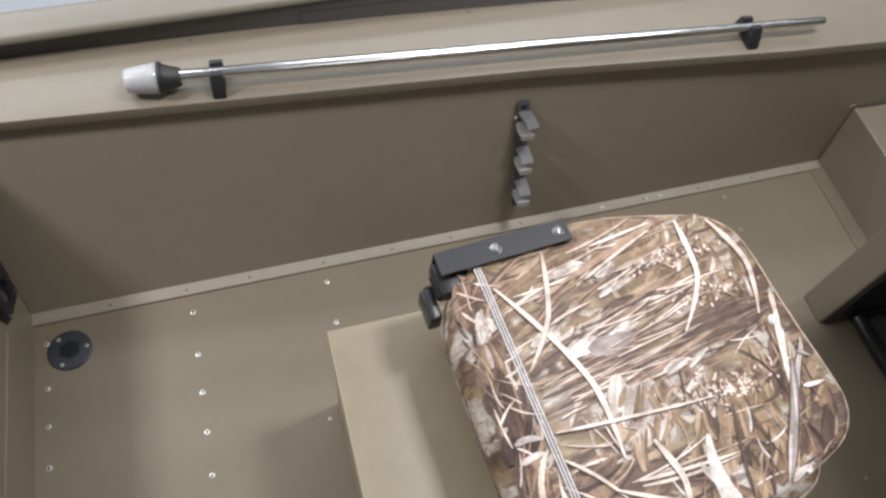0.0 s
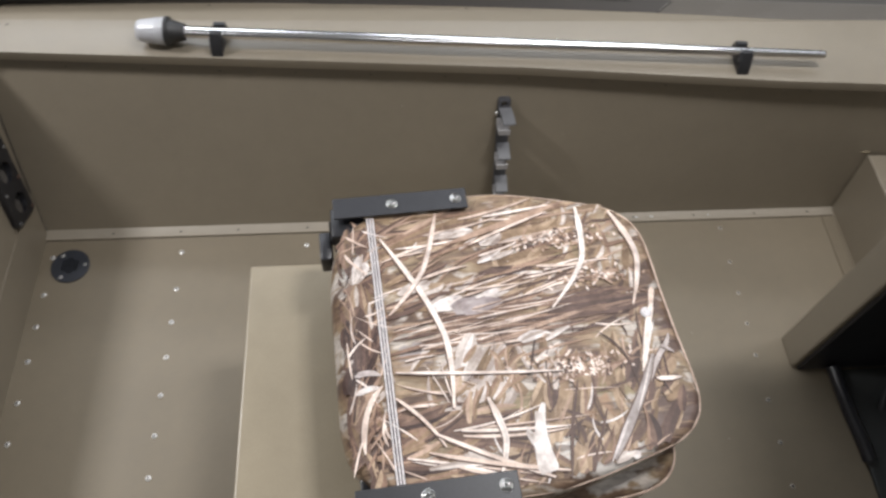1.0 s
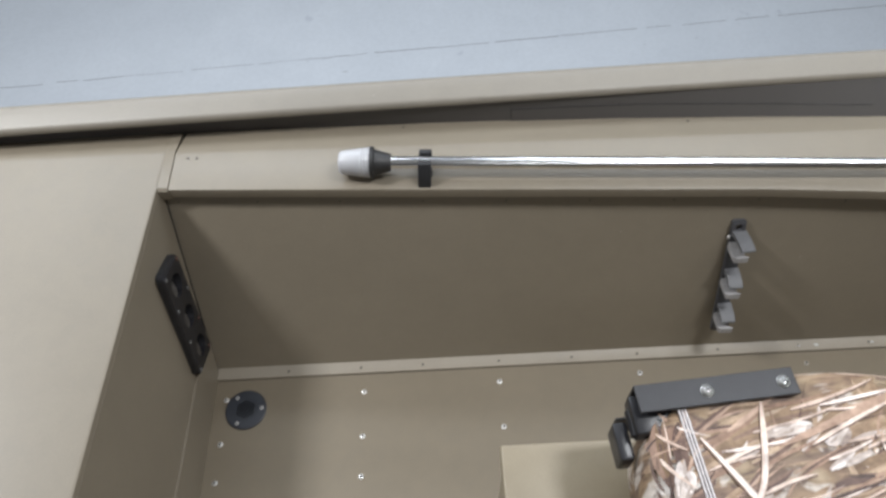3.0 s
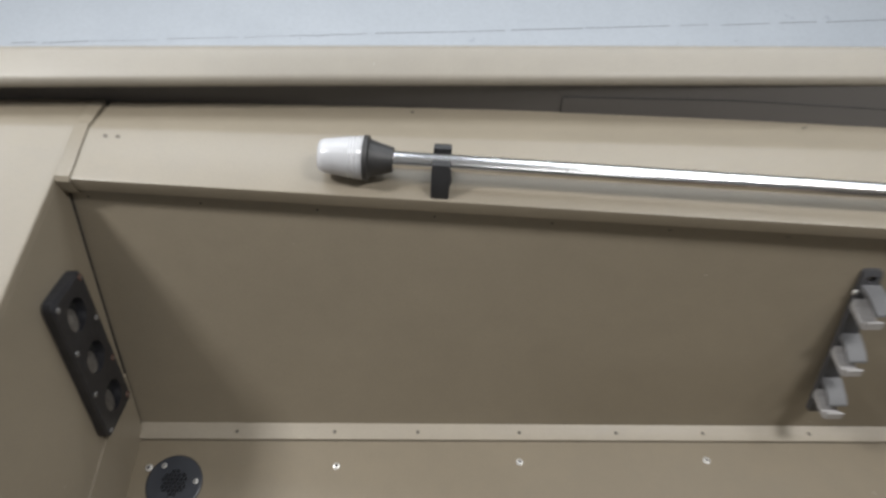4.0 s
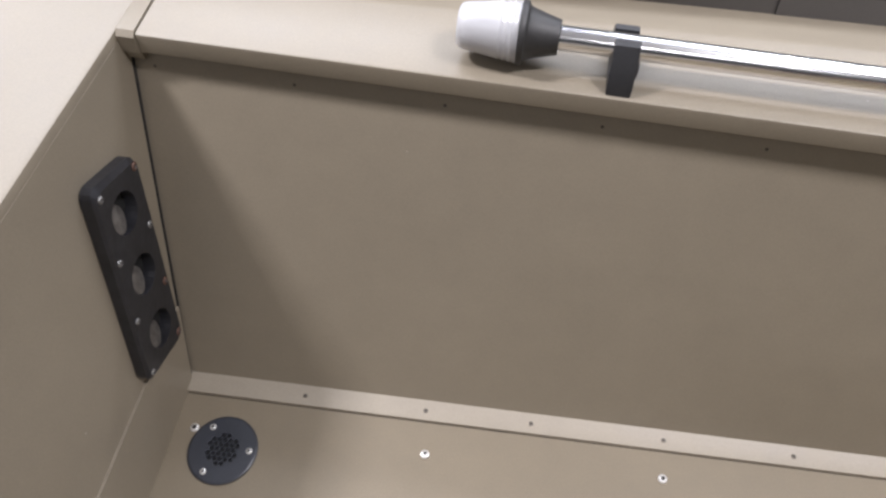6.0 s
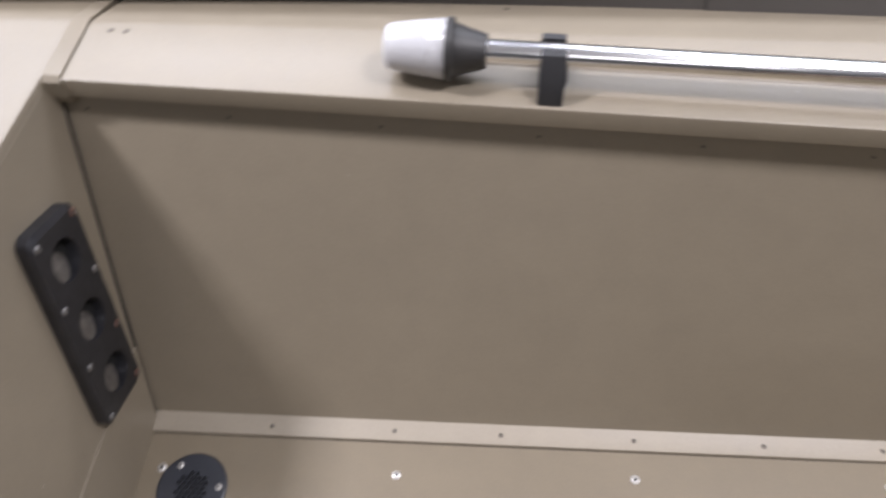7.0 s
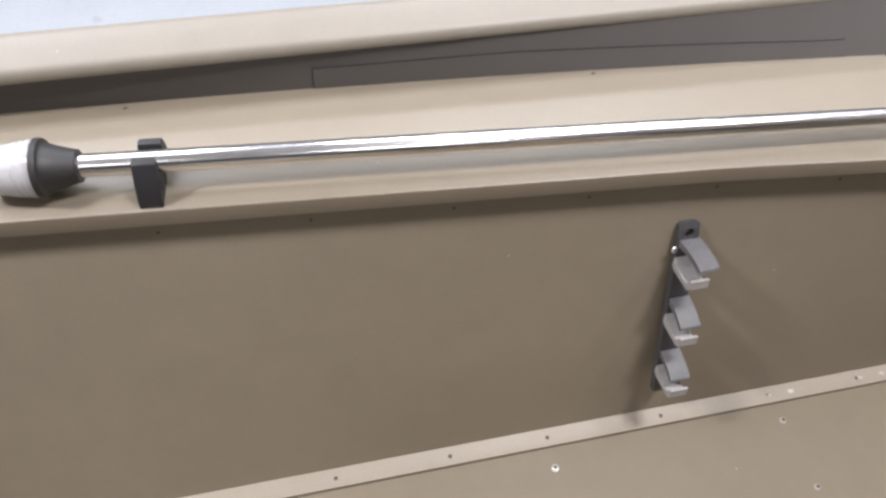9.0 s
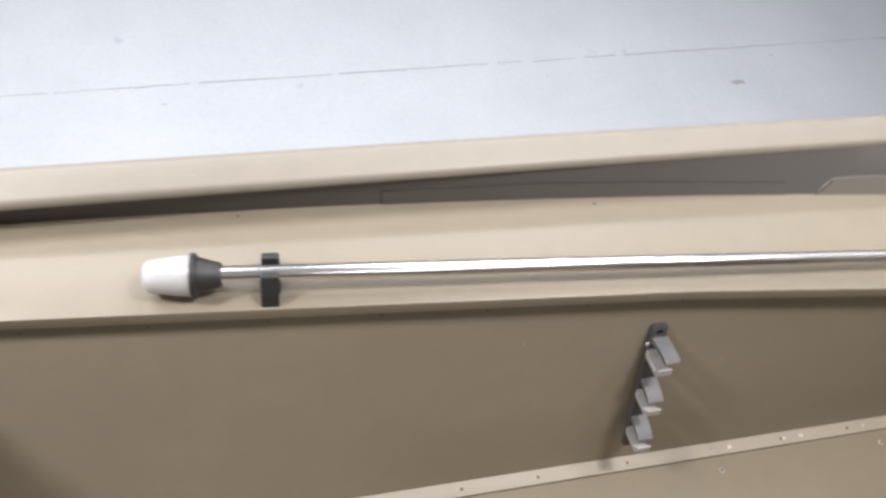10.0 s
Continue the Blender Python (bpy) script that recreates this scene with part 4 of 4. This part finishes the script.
# pale clearings between the reeds
for cu, cv, ru, rv, angle, wide, n in ((0.055, 0.043, 0.024, 0.008, 15, 0.026, 4), (0.082, -0.046, 0.034, 0.018, 60, 0.030, 5), (0.110, -0.084, 0.030, 0.016, 40, 0.024, 4), (0.144, 0.148, 0.014, 0.006, 20, 0.016, 4),
                                       (0.153, -0.177, 0.008, 0.022, 84, 0.016, 8), (0.275, -0.212, 0.020, 0.008, 20, 0.014, 5), (-0.072, 0.118, 0.012, 0.014, 70, 0.016, 6), (0.128, 0.052, 0.018, 0.006, 15, 0.012, 4),
                                       (0.082, 0.160, 0.024, 0.008, 14, 0.018, 5), (0.018, 0.078, 0.018, 0.008, 12, 0.016, 4), (0.190, -0.022, 0.024, 0.006, 8, 0.012, 4), (0.135, 0.120, 0.022, 0.006, 14, 0.012, 4),
                                       (0.055, -0.190, 0.034, 0.006, -8, 0.011, 5)):
    for _ in range(n):
        u, v, a = random.gauss(cu, 0.5 * ru), random.gauss(cv, 0.5 * rv), radians(random.gauss(angle, 14))
        d = random.uniform(0.6, 1.1) * max(ru, rv)
        leaf(random.choice(("mist", "mist", "white")), (u - d * math.cos(a), v - d * math.sin(a)), (u + 0.004, v + 0.003), (u + d * math.cos(a), v + d * math.sin(a)), wide * random.uniform(0.5, 1.0), random.choice(("mist", "white")))
for _ in range(5):
    u, v = random.gauss(0.100, 0.010), random.gauss(0.036, 0.003)
    leaf("lilac", (u - 0.024, v - 0.003), (u, v + 0.006), (u + 0.026, v + 0.003), 0.020)
scatter("dark", 9, 70, 25, 0.05, 0.0022, 0.3, (0.05, 0.15, -0.10, -0.03))
leaves("khaki", 22, 66, 25, 0.05, 0.011, (0.05, 0.17, -0.12, -0.03), "tan", 0.3)
scatter("pale", 8, 8, 8, 0.12, 0.0040, 0.1, (0.0, 0.14, 0.03, 0.07))
# seed heads
for cu, cv, long, deep, n in ((0.230, -0.072, 0.034, 0.009, 190), (0.262, 0.138, 0.034, 0.008, 150), (0.300, 0.066, 0.036, 0.008, 130)):
    for _ in range(n):
        a = random.uniform(0, 6.28)
        u, v = cu + random.gauss(0, long), cv + random.gauss(0, deep)
        ink = random.choice(("pale", "shade", "pale", "tan") if cv < 0 else ("tan", "shade", "pale", "tan"))
        stroke(ink, (u, v), (u + 0.003 * math.cos(a), v + 0.003 * math.sin(a)), (u + 0.0075 * math.cos(a), v + 0.0075 * math.sin(a)), 0.0036, 0.0030, 4)


def reed(ink, points, w0, w1):
    """A long printed reed: a run of bends joined into one tapering stroke, with a light core."""
    global count
    line = []
    last = len(points) - 3
    for i, (p, q, r) in enumerate(zip(points, points[1:], points[2:])):
        a = p if i == 0 else ((p[0] + q[0]) / 2, (p[1] + q[1]) / 2)
        b = r if i == last else ((q[0] + r[0]) / 2, (q[1] + r[1]) / 2)
        line += [(v.x, v.y) for v in bezier((*a, 0), (*q, 0), (*b, 0), 10)][(1 if i else 0):]
    line = clipped(line)
    if ink in ("pale", "grey"):
        count += 1
        skin_strip(inks["shade"], [(u - 0.0010, v - 0.0018) for u, v in line], w0 * 1.12, w1 * 1.15, 0.0009 + 0.0000014 * count, 0.4)
    count += 1
    skin_strip(inks[ink], line, w0, w1, 0.0009 + 0.0000014 * count, 0.4)
    if ink == "pale" and max(w0, w1) > 0.006:
        count += 1
        k = len(line)
        skin_strip(inks["white"], [(u + 0.0010, v + 0.0010) for u, v in line[k // 6:k - k // 8]], w0 * 0.36, w1 * 0.36, 0.0009 + 0.0000014 * count, 0.3)


# single long reeds, and the grey branch with its twigs
stroke("tan", (0.066, 0.146), (0.165, 0.172), (0.270, 0.206), 0.009, 0.011, 20)
stroke("pale", (0.105, 0.142), (0.160, 0.165), (0.240, 0.190), 0.005, 0.004, 20)
reed("pale", [(-0.032, 0.169), (0.005, 0.104), (0.037, 0.034), (0.055, -0.032), (0.045, -0.114)], 0.007, 0.009)
reed("pale", [(0.061, 0.206), (0.042, 0.131), (0.014, 0.079), (-0.030, 0.036)], 0.008, 0.007)
reed("pale", [(0.289, 0.193), (0.288, 0.131), (0.272, 0.076), (0.214, 0.020)], 0.010, 0.006)
reed("pale", [(0.341, 0.180), (0.370, 0.117), (0.360, 0.059), (0.338, 0.012)], 0.010, 0.006)
reed("pale", [(0.094, -0.104), (0.110, -0.150), (0.108, -0.180), (0.094, -0.214)], 0.010, 0.007)
reed("pale", [(-0.034, -0.090), (0.008, -0.125), (0.027, -0.165)], 0.005, 0.004)
reed("pale", [(0.015, -0.146), (0.106, -0.198), (0.205, -0.240)], 0.005, 0.006)
stroke("pale", (0.003, -0.170), (0.080, -0.195), (0.190, -0.217), 0.005, 0.006)
stroke("pale", (-0.030, -0.053), (0.091, -0.069), (0.210, -0.078), 0.0046, 0.0036, 20)
stroke("pale", (-0.085, 0.182), (-0.070, 0.165), (-0.052, 0.155), 0.004, 0.003)
stroke("pale", (-0.088, 0.150), (-0.080, 0.130), (-0.055, 0.107), 0.005, 0.003)
for k, (a, b) in enumerate((((-0.088, -0.050), (-0.052, -0.054)), ((-0.088, -0.076), (-0.055, -0.072)))):
    stroke("white", a, ((a[0] + b[0]) / 2, a[1] + 0.006), b, 0.009, 0.008)
stroke("pale", (-0.050, -0.070), (-0.085, -0.100), (-0.082, -0.160), 0.007, 0.009)
stroke("tan", (-0.052, -0.056), (-0.070, -0.080), (-0.087, -0.110), 0.006, 0.004)
stroke("white", (0.170, -0.122), (0.150, -0.165), (0.160, -0.216), 0.007, 0.030, 14, 0.8)
stroke("pale", (0.340, -0.106), (0.362, -0.110), (0.384, -0.108), 0.007, 0.005, 14, 0.2)
stroke("pale", (0.374, 0.036), (0.368, 0.020), (0.360, -0.006), 0.009, 0.007, 14, 0.5)
stroke("pale", (0.366, 0.010), (0.346, -0.030), (0.322, -0.105), 0.010, 0.007, 14, 0.5)
stroke("white", (0.360, -0.020), (0.344, -0.050), (0.330, -0.085), 0.004, 0.003, 14, 0.5)
reed("dark", [(0.275, -0.028), (0.316, -0.060), (0.311, -0.122)], 0.004, 0.003)
reed("dark", [(0.226, -0.095), (0.205, -0.150), (0.196, -0.190), (0.187, -0.228)], 0.005, 0.004)
stroke("dark", (0.258, -0.140), (0.235, -0.190), (0.208, -0.236), 0.004, 0.003)
reed("shade", [(0.386, 0.010), (0.384, -0.043), (0.345, -0.080), (0.319, -0.122)], 0.009, 0.013)
reed("grey", [(0.386, 0.010), (0.384, -0.043), (0.345, -0.080), (0.319, -0.122)], 0.006, 0.009)
reed("shade", [(0.345, -0.070), (0.318, -0.120), (0.276, -0.176), (0.236, -0.232)], 0.013, 0.017)
reed("grey", [(0.345, -0.070), (0.318, -0.120), (0.276, -0.176), (0.236, -0.232)], 0.009, 0.013)
stroke("white", (0.340, -0.076), (0.316, -0.125), (0.300, -0.150), 0.003, 0.002)
stroke("white", (0.282, -0.162), (0.264, -0.188), (0.246, -0.214), 0.005, 0.003)
stroke("grey", (0.360, -0.058), (0.376, -0.066), (0.384, -0.080), 0.005, 0.003)
for key, mat, text in (("lilac", ink_lilac, "printed lilac-grey patch"), ("khaki", ink_khaki, "printed khaki leaf blades"), ("brown", ink_brown, "printed brown leaf blades"), ("mist", ink_mist, "printed pale leaf blades"), ("shade", ink_shade, "printed shadows of the reeds"), ("white", ink_white, "printed pale patches"), ("tan", ink_tan, "printed tan reeds"), ("dark", ink_dark, "printed dark brown reeds"), ("grey", ink_grey, "printed grey branch"), ("pale", ink_pale, "printed straw-coloured reeds")):
    printed = part("print", inks[key], mat, backrest, text)
    tagged(printed, kind="stuff")

# welts: the ribbed strip at the hinge end and the piping round the edge
bm = bmesh.new()
along_v = [i * 0.03 - 0.212 for i in range(15)]
welt_u = lambda v: -0.0415 - 0.011 * v
loft(bm, [[(welt_u(v) + a, v, crown(welt_u(v), v) + b) for a, b in ((-0.0064, 0.0), (-0.0057, 0.0022), (0.0057, 0.0022), (0.0064, 0.0))] for v in along_v])
welt = part("welt", bm, ink_dark, backrest, "dark bed of the ribbed welt", True)
for off, wide in ((-0.0043, 0.0014), (0.0001, 0.0013), (0.0044, 0.0014)):
    bm = bmesh.new()
    tube(bm, [(welt_u(v) + off, v, crown(welt_u(v), v) + 0.0028) for v in along_v], wide, 8)
    part("rib", bm, piping_grey, welt, "pale grey rib", True)
bm = bmesh.new()
ring = [p for p in outline() if p[0] > -0.04]
half_a = [p for p in ring if p[1] < 0]
half_b = [p for p in ring if p[1] >= 0]
pts = [(u, v * 0.992, crown(u, v) - 0.010) for u, v in eased(half_a + half_b)]
tube(bm, pts, 0.0024, 8)
part("piping", bm, ink_piping, backrest, "pale edge piping", True)
bm = bmesh.new()
lathe(bm, [(0, 0.008), (0.002, 0.0085), (0.004, 0.006), (0.003, 0.003), (0.0032, 0.0003)], pose(0.354, -0.004, crown(0.354, -0.004) + 0.001))
part("button", bm, piping_grey, backrest, "small eyelet button", True)

# hinge brackets
for side in (1, -1):
    bm = bmesh.new()
    v0, v1 = sorted((side * 0.208, side * 0.246))
    block(bm, (-0.100, v0, TOP + 0.002), (0.115, v1, TOP + 0.006), 0.0012)
    w0, w1 = sorted((side * 0.2425, side * 0.2465))
    block(bm, (-0.100, w0, TOP - 0.045), (0.115, w1, TOP + 0.004), 0.001)
    hinge = part("hinge", bm, steel_black, seat, "black steel folding hinge")
    bm = bmesh.new()
    back = 0.0 if side > 0 else 0.034
    k0, k1 = sorted((side * 0.186, side * 0.240))
    block(bm, (-0.106 + back, k0, TOP - 0.042), (-0.052 + back, k1, TOP - 0.012), 0.004)
    p0, p1 = sorted((side * 0.164, side * 0.216))
    block(bm, (-0.128 + back, p0, TOP - 0.085), (-0.108 + back, p1, TOP - 0.042), 0.004)
    lathe(bm, [(-0.018, 0.010), (0.018, 0.010)], pose(-0.100 + back, side * 0.208, TOP - 0.034, 90))
    part("pivot", bm, plastic_black, hinge, "black pivot knuckle", True)
    bm = bmesh.new()
    a0, a1 = sorted((side * 0.236, side * 0.240))
    block(bm, (-0.108, a0, 0.03), (0.10, a1, 0.085), 0.001)
    part("lower_arm", bm, steel_black, hinge)
    for u in (-0.006, 0.097):
        fasten(bolt_mesh, pose(u, side * 0.2265, TOP + 0.006, 0, 0, 20 + 300 * u), hinge, "bolt")

# ---- stern light on its clips ----
POLE_Z = 0.4735
pole_dir = Vector((1.0, -0.068, 0.0)).normalized()
pole_turn = math.degrees(math.atan2(pole_dir.y, pole_dir.x))
light = thing("stern_light", (0.0, 1.0748, POLE_Z), "chrome stern light pole with a frosted lens lying in two clips", "boat light", rz=pole_turn)
along = pose(0, 0, 0, 0, 90, 0)
bm = bmesh.new()
lathe(bm, [(-0.140, 0.0125), (0.3, 0.0127), (0.55, 0.0122), (0.9, 0.0112), (1.281, 0.0102), (1.284, 0.0092)], along, 24)
part("pole", bm, chrome, light, smooth=True)
bm = bmesh.new()
lathe(bm, [(-0.1232, 0.0130), (-0.1226, 0.0164), (-0.1234, 0.0174), (-0.1262, 0.0180), (-0.1400, 0.0218), (-0.1535, 0.0262), (-0.1555, 0.0278), (-0.1562, 0.0306), (-0.1580, 0.0315), (-0.1622, 0.0317), (-0.163, 0.029)][::-1], along, 32)
part("base", bm, plastic_base, light, "charcoal plastic light base", True)
bm = bmesh.new()
prof = [(-0.1625, 0.0304)]
for k in range(3):
    w = 0.0304 - 0.0008 * k
    prof += [(-0.1650 - 0.006 * k, w), (-0.1665 - 0.006 * k, w - 0.0010), (-0.1682 - 0.006 * k, w - 0.0011), (-0.1692 - 0.006 * k, w - 0.0003)]
prof += [(-0.200, 0.0257), (-0.217, 0.0233), (-0.2215, 0.0218), (-0.2240, 0.0190), (-0.2248, 0.010), (-0.2250, 0.0005)]
lathe(bm, prof[::-1], along, 36)
part("lens", bm, lens, light, "frosted white ribbed lens", True)
bm = bmesh.new()
lathe(bm, [(-0.205, 0.012), (-0.165, 0.016)], along, 16)
part("bulb_holder", bm, white_wall, light)


def pole_clip(side):
    """A U-shaped rubber clip, as wide as two fingers."""
    ob = thing("pole_clip", (0, 0, 0), "black rubber spring clip screwed to the shelf", "clip", "clips of the stern light")
    ring = [(-0.046, 0.0), (0.034, 0.0), (0.034, 0.008), (0.029, 0.022), (0.027, 0.031), (0.021, 0.035), (0.015, 0.034), (0.0150, 0.030), (0.012, 0.019), (0.004, 0.0140), (-0.006, 0.0150), (-0.0132, 0.022), (-0.0150, 0.030), (-0.0135, 0.040), (-0.017, 0.047), (-0.025, 0.045), (-0.037, 0.026), (-0.044, 0.008)]
    bm = bmesh.new()
    loft(bm, [[(s, y, z) for y, z in ring] for s in (-0.0125, 0.0125)])
    bmesh.ops.bevel(bm, geom=[e for e in bm.edges if abs(e.verts[0].co.x - e.verts[1].co.x) < 1e-5], offset=0.0018, segments=2, affect="EDGES", profile=0.5)
    part("jaw", bm, rubber, ob, smooth=True)
    bm = bmesh.new()
    bmesh.ops.create_uvsphere(bm, u_segments=14, v_segments=10, radius=1.0, matrix=Matrix.LocRotScale((side * 0.0112, -0.027, 0.021), None, (0.0042, 0.0085, 0.0135)))
    part("gusset", bm, rubber, ob, smooth=True)
    return ob


clip = pole_clip(1)
clip.matrix_basis = pose(-0.056, 1.085 + 0.056 * 0.068, SHELF_Z, 0, 0, pole_turn)
far_clip = pole_clip(-1)
far_clip.matrix_basis = pose(1.103, 1.085 - 1.103 * 0.068, SHELF_Z, 0, 0, pole_turn)

# ---- rod rack on the hull side ----
rack_x, rack_z = 0.577, 0.339
rack = thing("rod_rack", (rack_x, wall_y(rack_x, rack_z), rack_z), "grey plastic three-rod holder with hooked clips on the hull side", "rod rack")
RM = pose(0, 0, 0, lean_deg, 0, 0) @ pose(0, 0, 0, 0, -0.3, 0)
bm = bmesh.new()
plate(bm, rounded_rect(0.030, 0.288, 0.007), [(0.0, 0.129, 0.0070)], 0.009, 0.06)
base_m = RM @ pose(0, -0.001, -0.135, 90, 0, 0)
bm.transform(base_m)
# plate grey is darkened to carry the shadow over its lower part
part("back_plate", bm, plain_material("shaded_rack_plastic", (0.058, 0.058, 0.063), 0.5), rack, "grey back plate, darkened for the shadow on its lower part")
for k in range(3):
    z = -0.022 - 0.092 * k
    reach = 0.051 if k == 0 else 0.044
    bm = bmesh.new()
    m = RM @ pose(0.002, -0.008, z + 0.003, 17 if k == 0 else 27, 0, 6 if k == 0 else 0)
    half = 0.0158
    line = [(0.0, 0.004), (-0.35 * reach, 0.0050), (-0.75 * reach, 0.0035), (-reach, 0.0), (-reach - 0.002, -0.003), (-reach, -0.006), (-0.7 * reach, -0.004), (-0.3 * reach, -0.003), (0.0, -0.006)]
    loft(bm, [[m @ Vector((sx * (0.92 if abs(sx) > half - 0.001 else 1.0), y, zz)) for y, zz in line] for sx in (-half, -half + 0.002, half - 0.002, half)])
    part("upper_jaw", bm, plastic_grey, rack, "grey rubbery upper jaw", True)
    m = RM @ pose(-0.002, -0.008, z - 0.029, 14, 0, 0)
    bm = bmesh.new()
    hook = [(0.0, 0.011), (-0.010, 0.003), (-0.034, 0.001), (-0.040, 0.004), (-0.043, 0.012), (-0.047, 0.012), (-0.048, -0.001), (-0.042, -0.006), (-0.006, -0.006), (0.0, -0.002)]
    loft(bm, [[m @ Vector((sx, y, zz)) for y, zz in hook] for sx in (-0.0140, 0.0120)])
    part("lower_jaw", bm, plastic_lit, rack, "grey hooked lower jaw, lightened as if lit from above")
fasten(screw_small, RM @ pose(-0.0165, -0.008, -0.030, 90, 0, 0), rack)

# ---- rod-tube plate on the bulkhead ----
tilt = math.degrees(math.atan2(0.155, 0.41))
pc = (0.8995, 0.2325)
tube_plate = thing("rod_tube_plate", (head_x(*pc) + 0.0005, pc[0], pc[1]), "black plastic plate with three rod tube openings on the bulkhead", "rod holder")
PM = pose(0, 0, 0, -tilt, 0, 0) @ pose(0, 0, 0, 90, 0, 90)
PM = pose(0, 0, 0, 0, -3.0, 0) @ PM
bm = bmesh.new()
holes = [(-0.002, 0.084, 0.0250), (0.0, 0.0, 0.0250), (0.002, -0.084, 0.0250)]
# flat black sheet instead of real depth: the mouths' darkness is painted
bm_back = bmesh.new()
block(bm_back, (-0.040, -0.125, 0.0005), (0.040, 0.125, 0.0025), 0, 2, PM)
part("dark_backing", bm_back, void_black, tube_plate, "flat black sheet painting the dark inside the tube mouths")
plate(bm, rounded_rect(0.090, 0.268, 0.014), holes, 0.017, 0.05)
bm.transform(PM)
face = part("face_plate", bm, plastic_black, tube_plate, smooth=False)
for hx, hy, hr in holes:
    bm = bmesh.new()
    lathe(bm, [(0.0, 0.0005), (0.0, 0.0185), (0.0025, 0.0190), (0.0035, 0.013), (0.0040, 0.0005)][::-1], PM @ pose(hx - 0.004, hy - 0.006, 0.005, -16, 12, 0), 24)
    part("tube_lining", bm, cup_brown, tube_plate, "brownish flap inside the tube mouth", True)
for k, (sx, sy) in enumerate(((-0.036, 0.120), (0.036, 0.122), (-0.036, 0.040), (0.036, 0.046), (-0.036, -0.042), (0.036, -0.036), (-0.036, -0.122), (0.036, -0.118))):
    fasten(screw_rust if k in (1, 5, 7) else screw_dull, PM @ pose(sx, sy, 0.017), tube_plate)

# ---- floor drain ----
drain = thing("floor_drain", (-0.4915, 0.7795, 0.0), "round dark blue-black drain cover with a perforated middle", "drain")
bm = bmesh.new()
dots = [(0.0072 * (i + 0.5 * (j % 2)), 0.0063 * j, 0.0031) for j in range(-3, 4) for i in range(-3, 4) if math.hypot(0.0072 * (i + 0.5 * (j % 2)), 0.0063 * j) < 0.0195]
plate(bm, circle(0, 0, 0.0462, 40), [(x, y, r) for x, y, r in dots], 0.004, 0.06)
part("cover", bm, plastic_navy, drain)
# black disc just under the cover paints the dark of the drain
bm = bmesh.new()
lathe(bm, [(0.0003, 0.030), (0.0006, 0.0005)], None, 20)
part("sump_dark", bm, void_black, drain, "flat black disc painting the dark below the holes")
for sx, sy in ((-0.0215, 0.0285), (0.0355, 0.0025), (-0.0165, -0.0315)):
    fasten(screw_small, pose(sx, sy, 0.0035), drain)
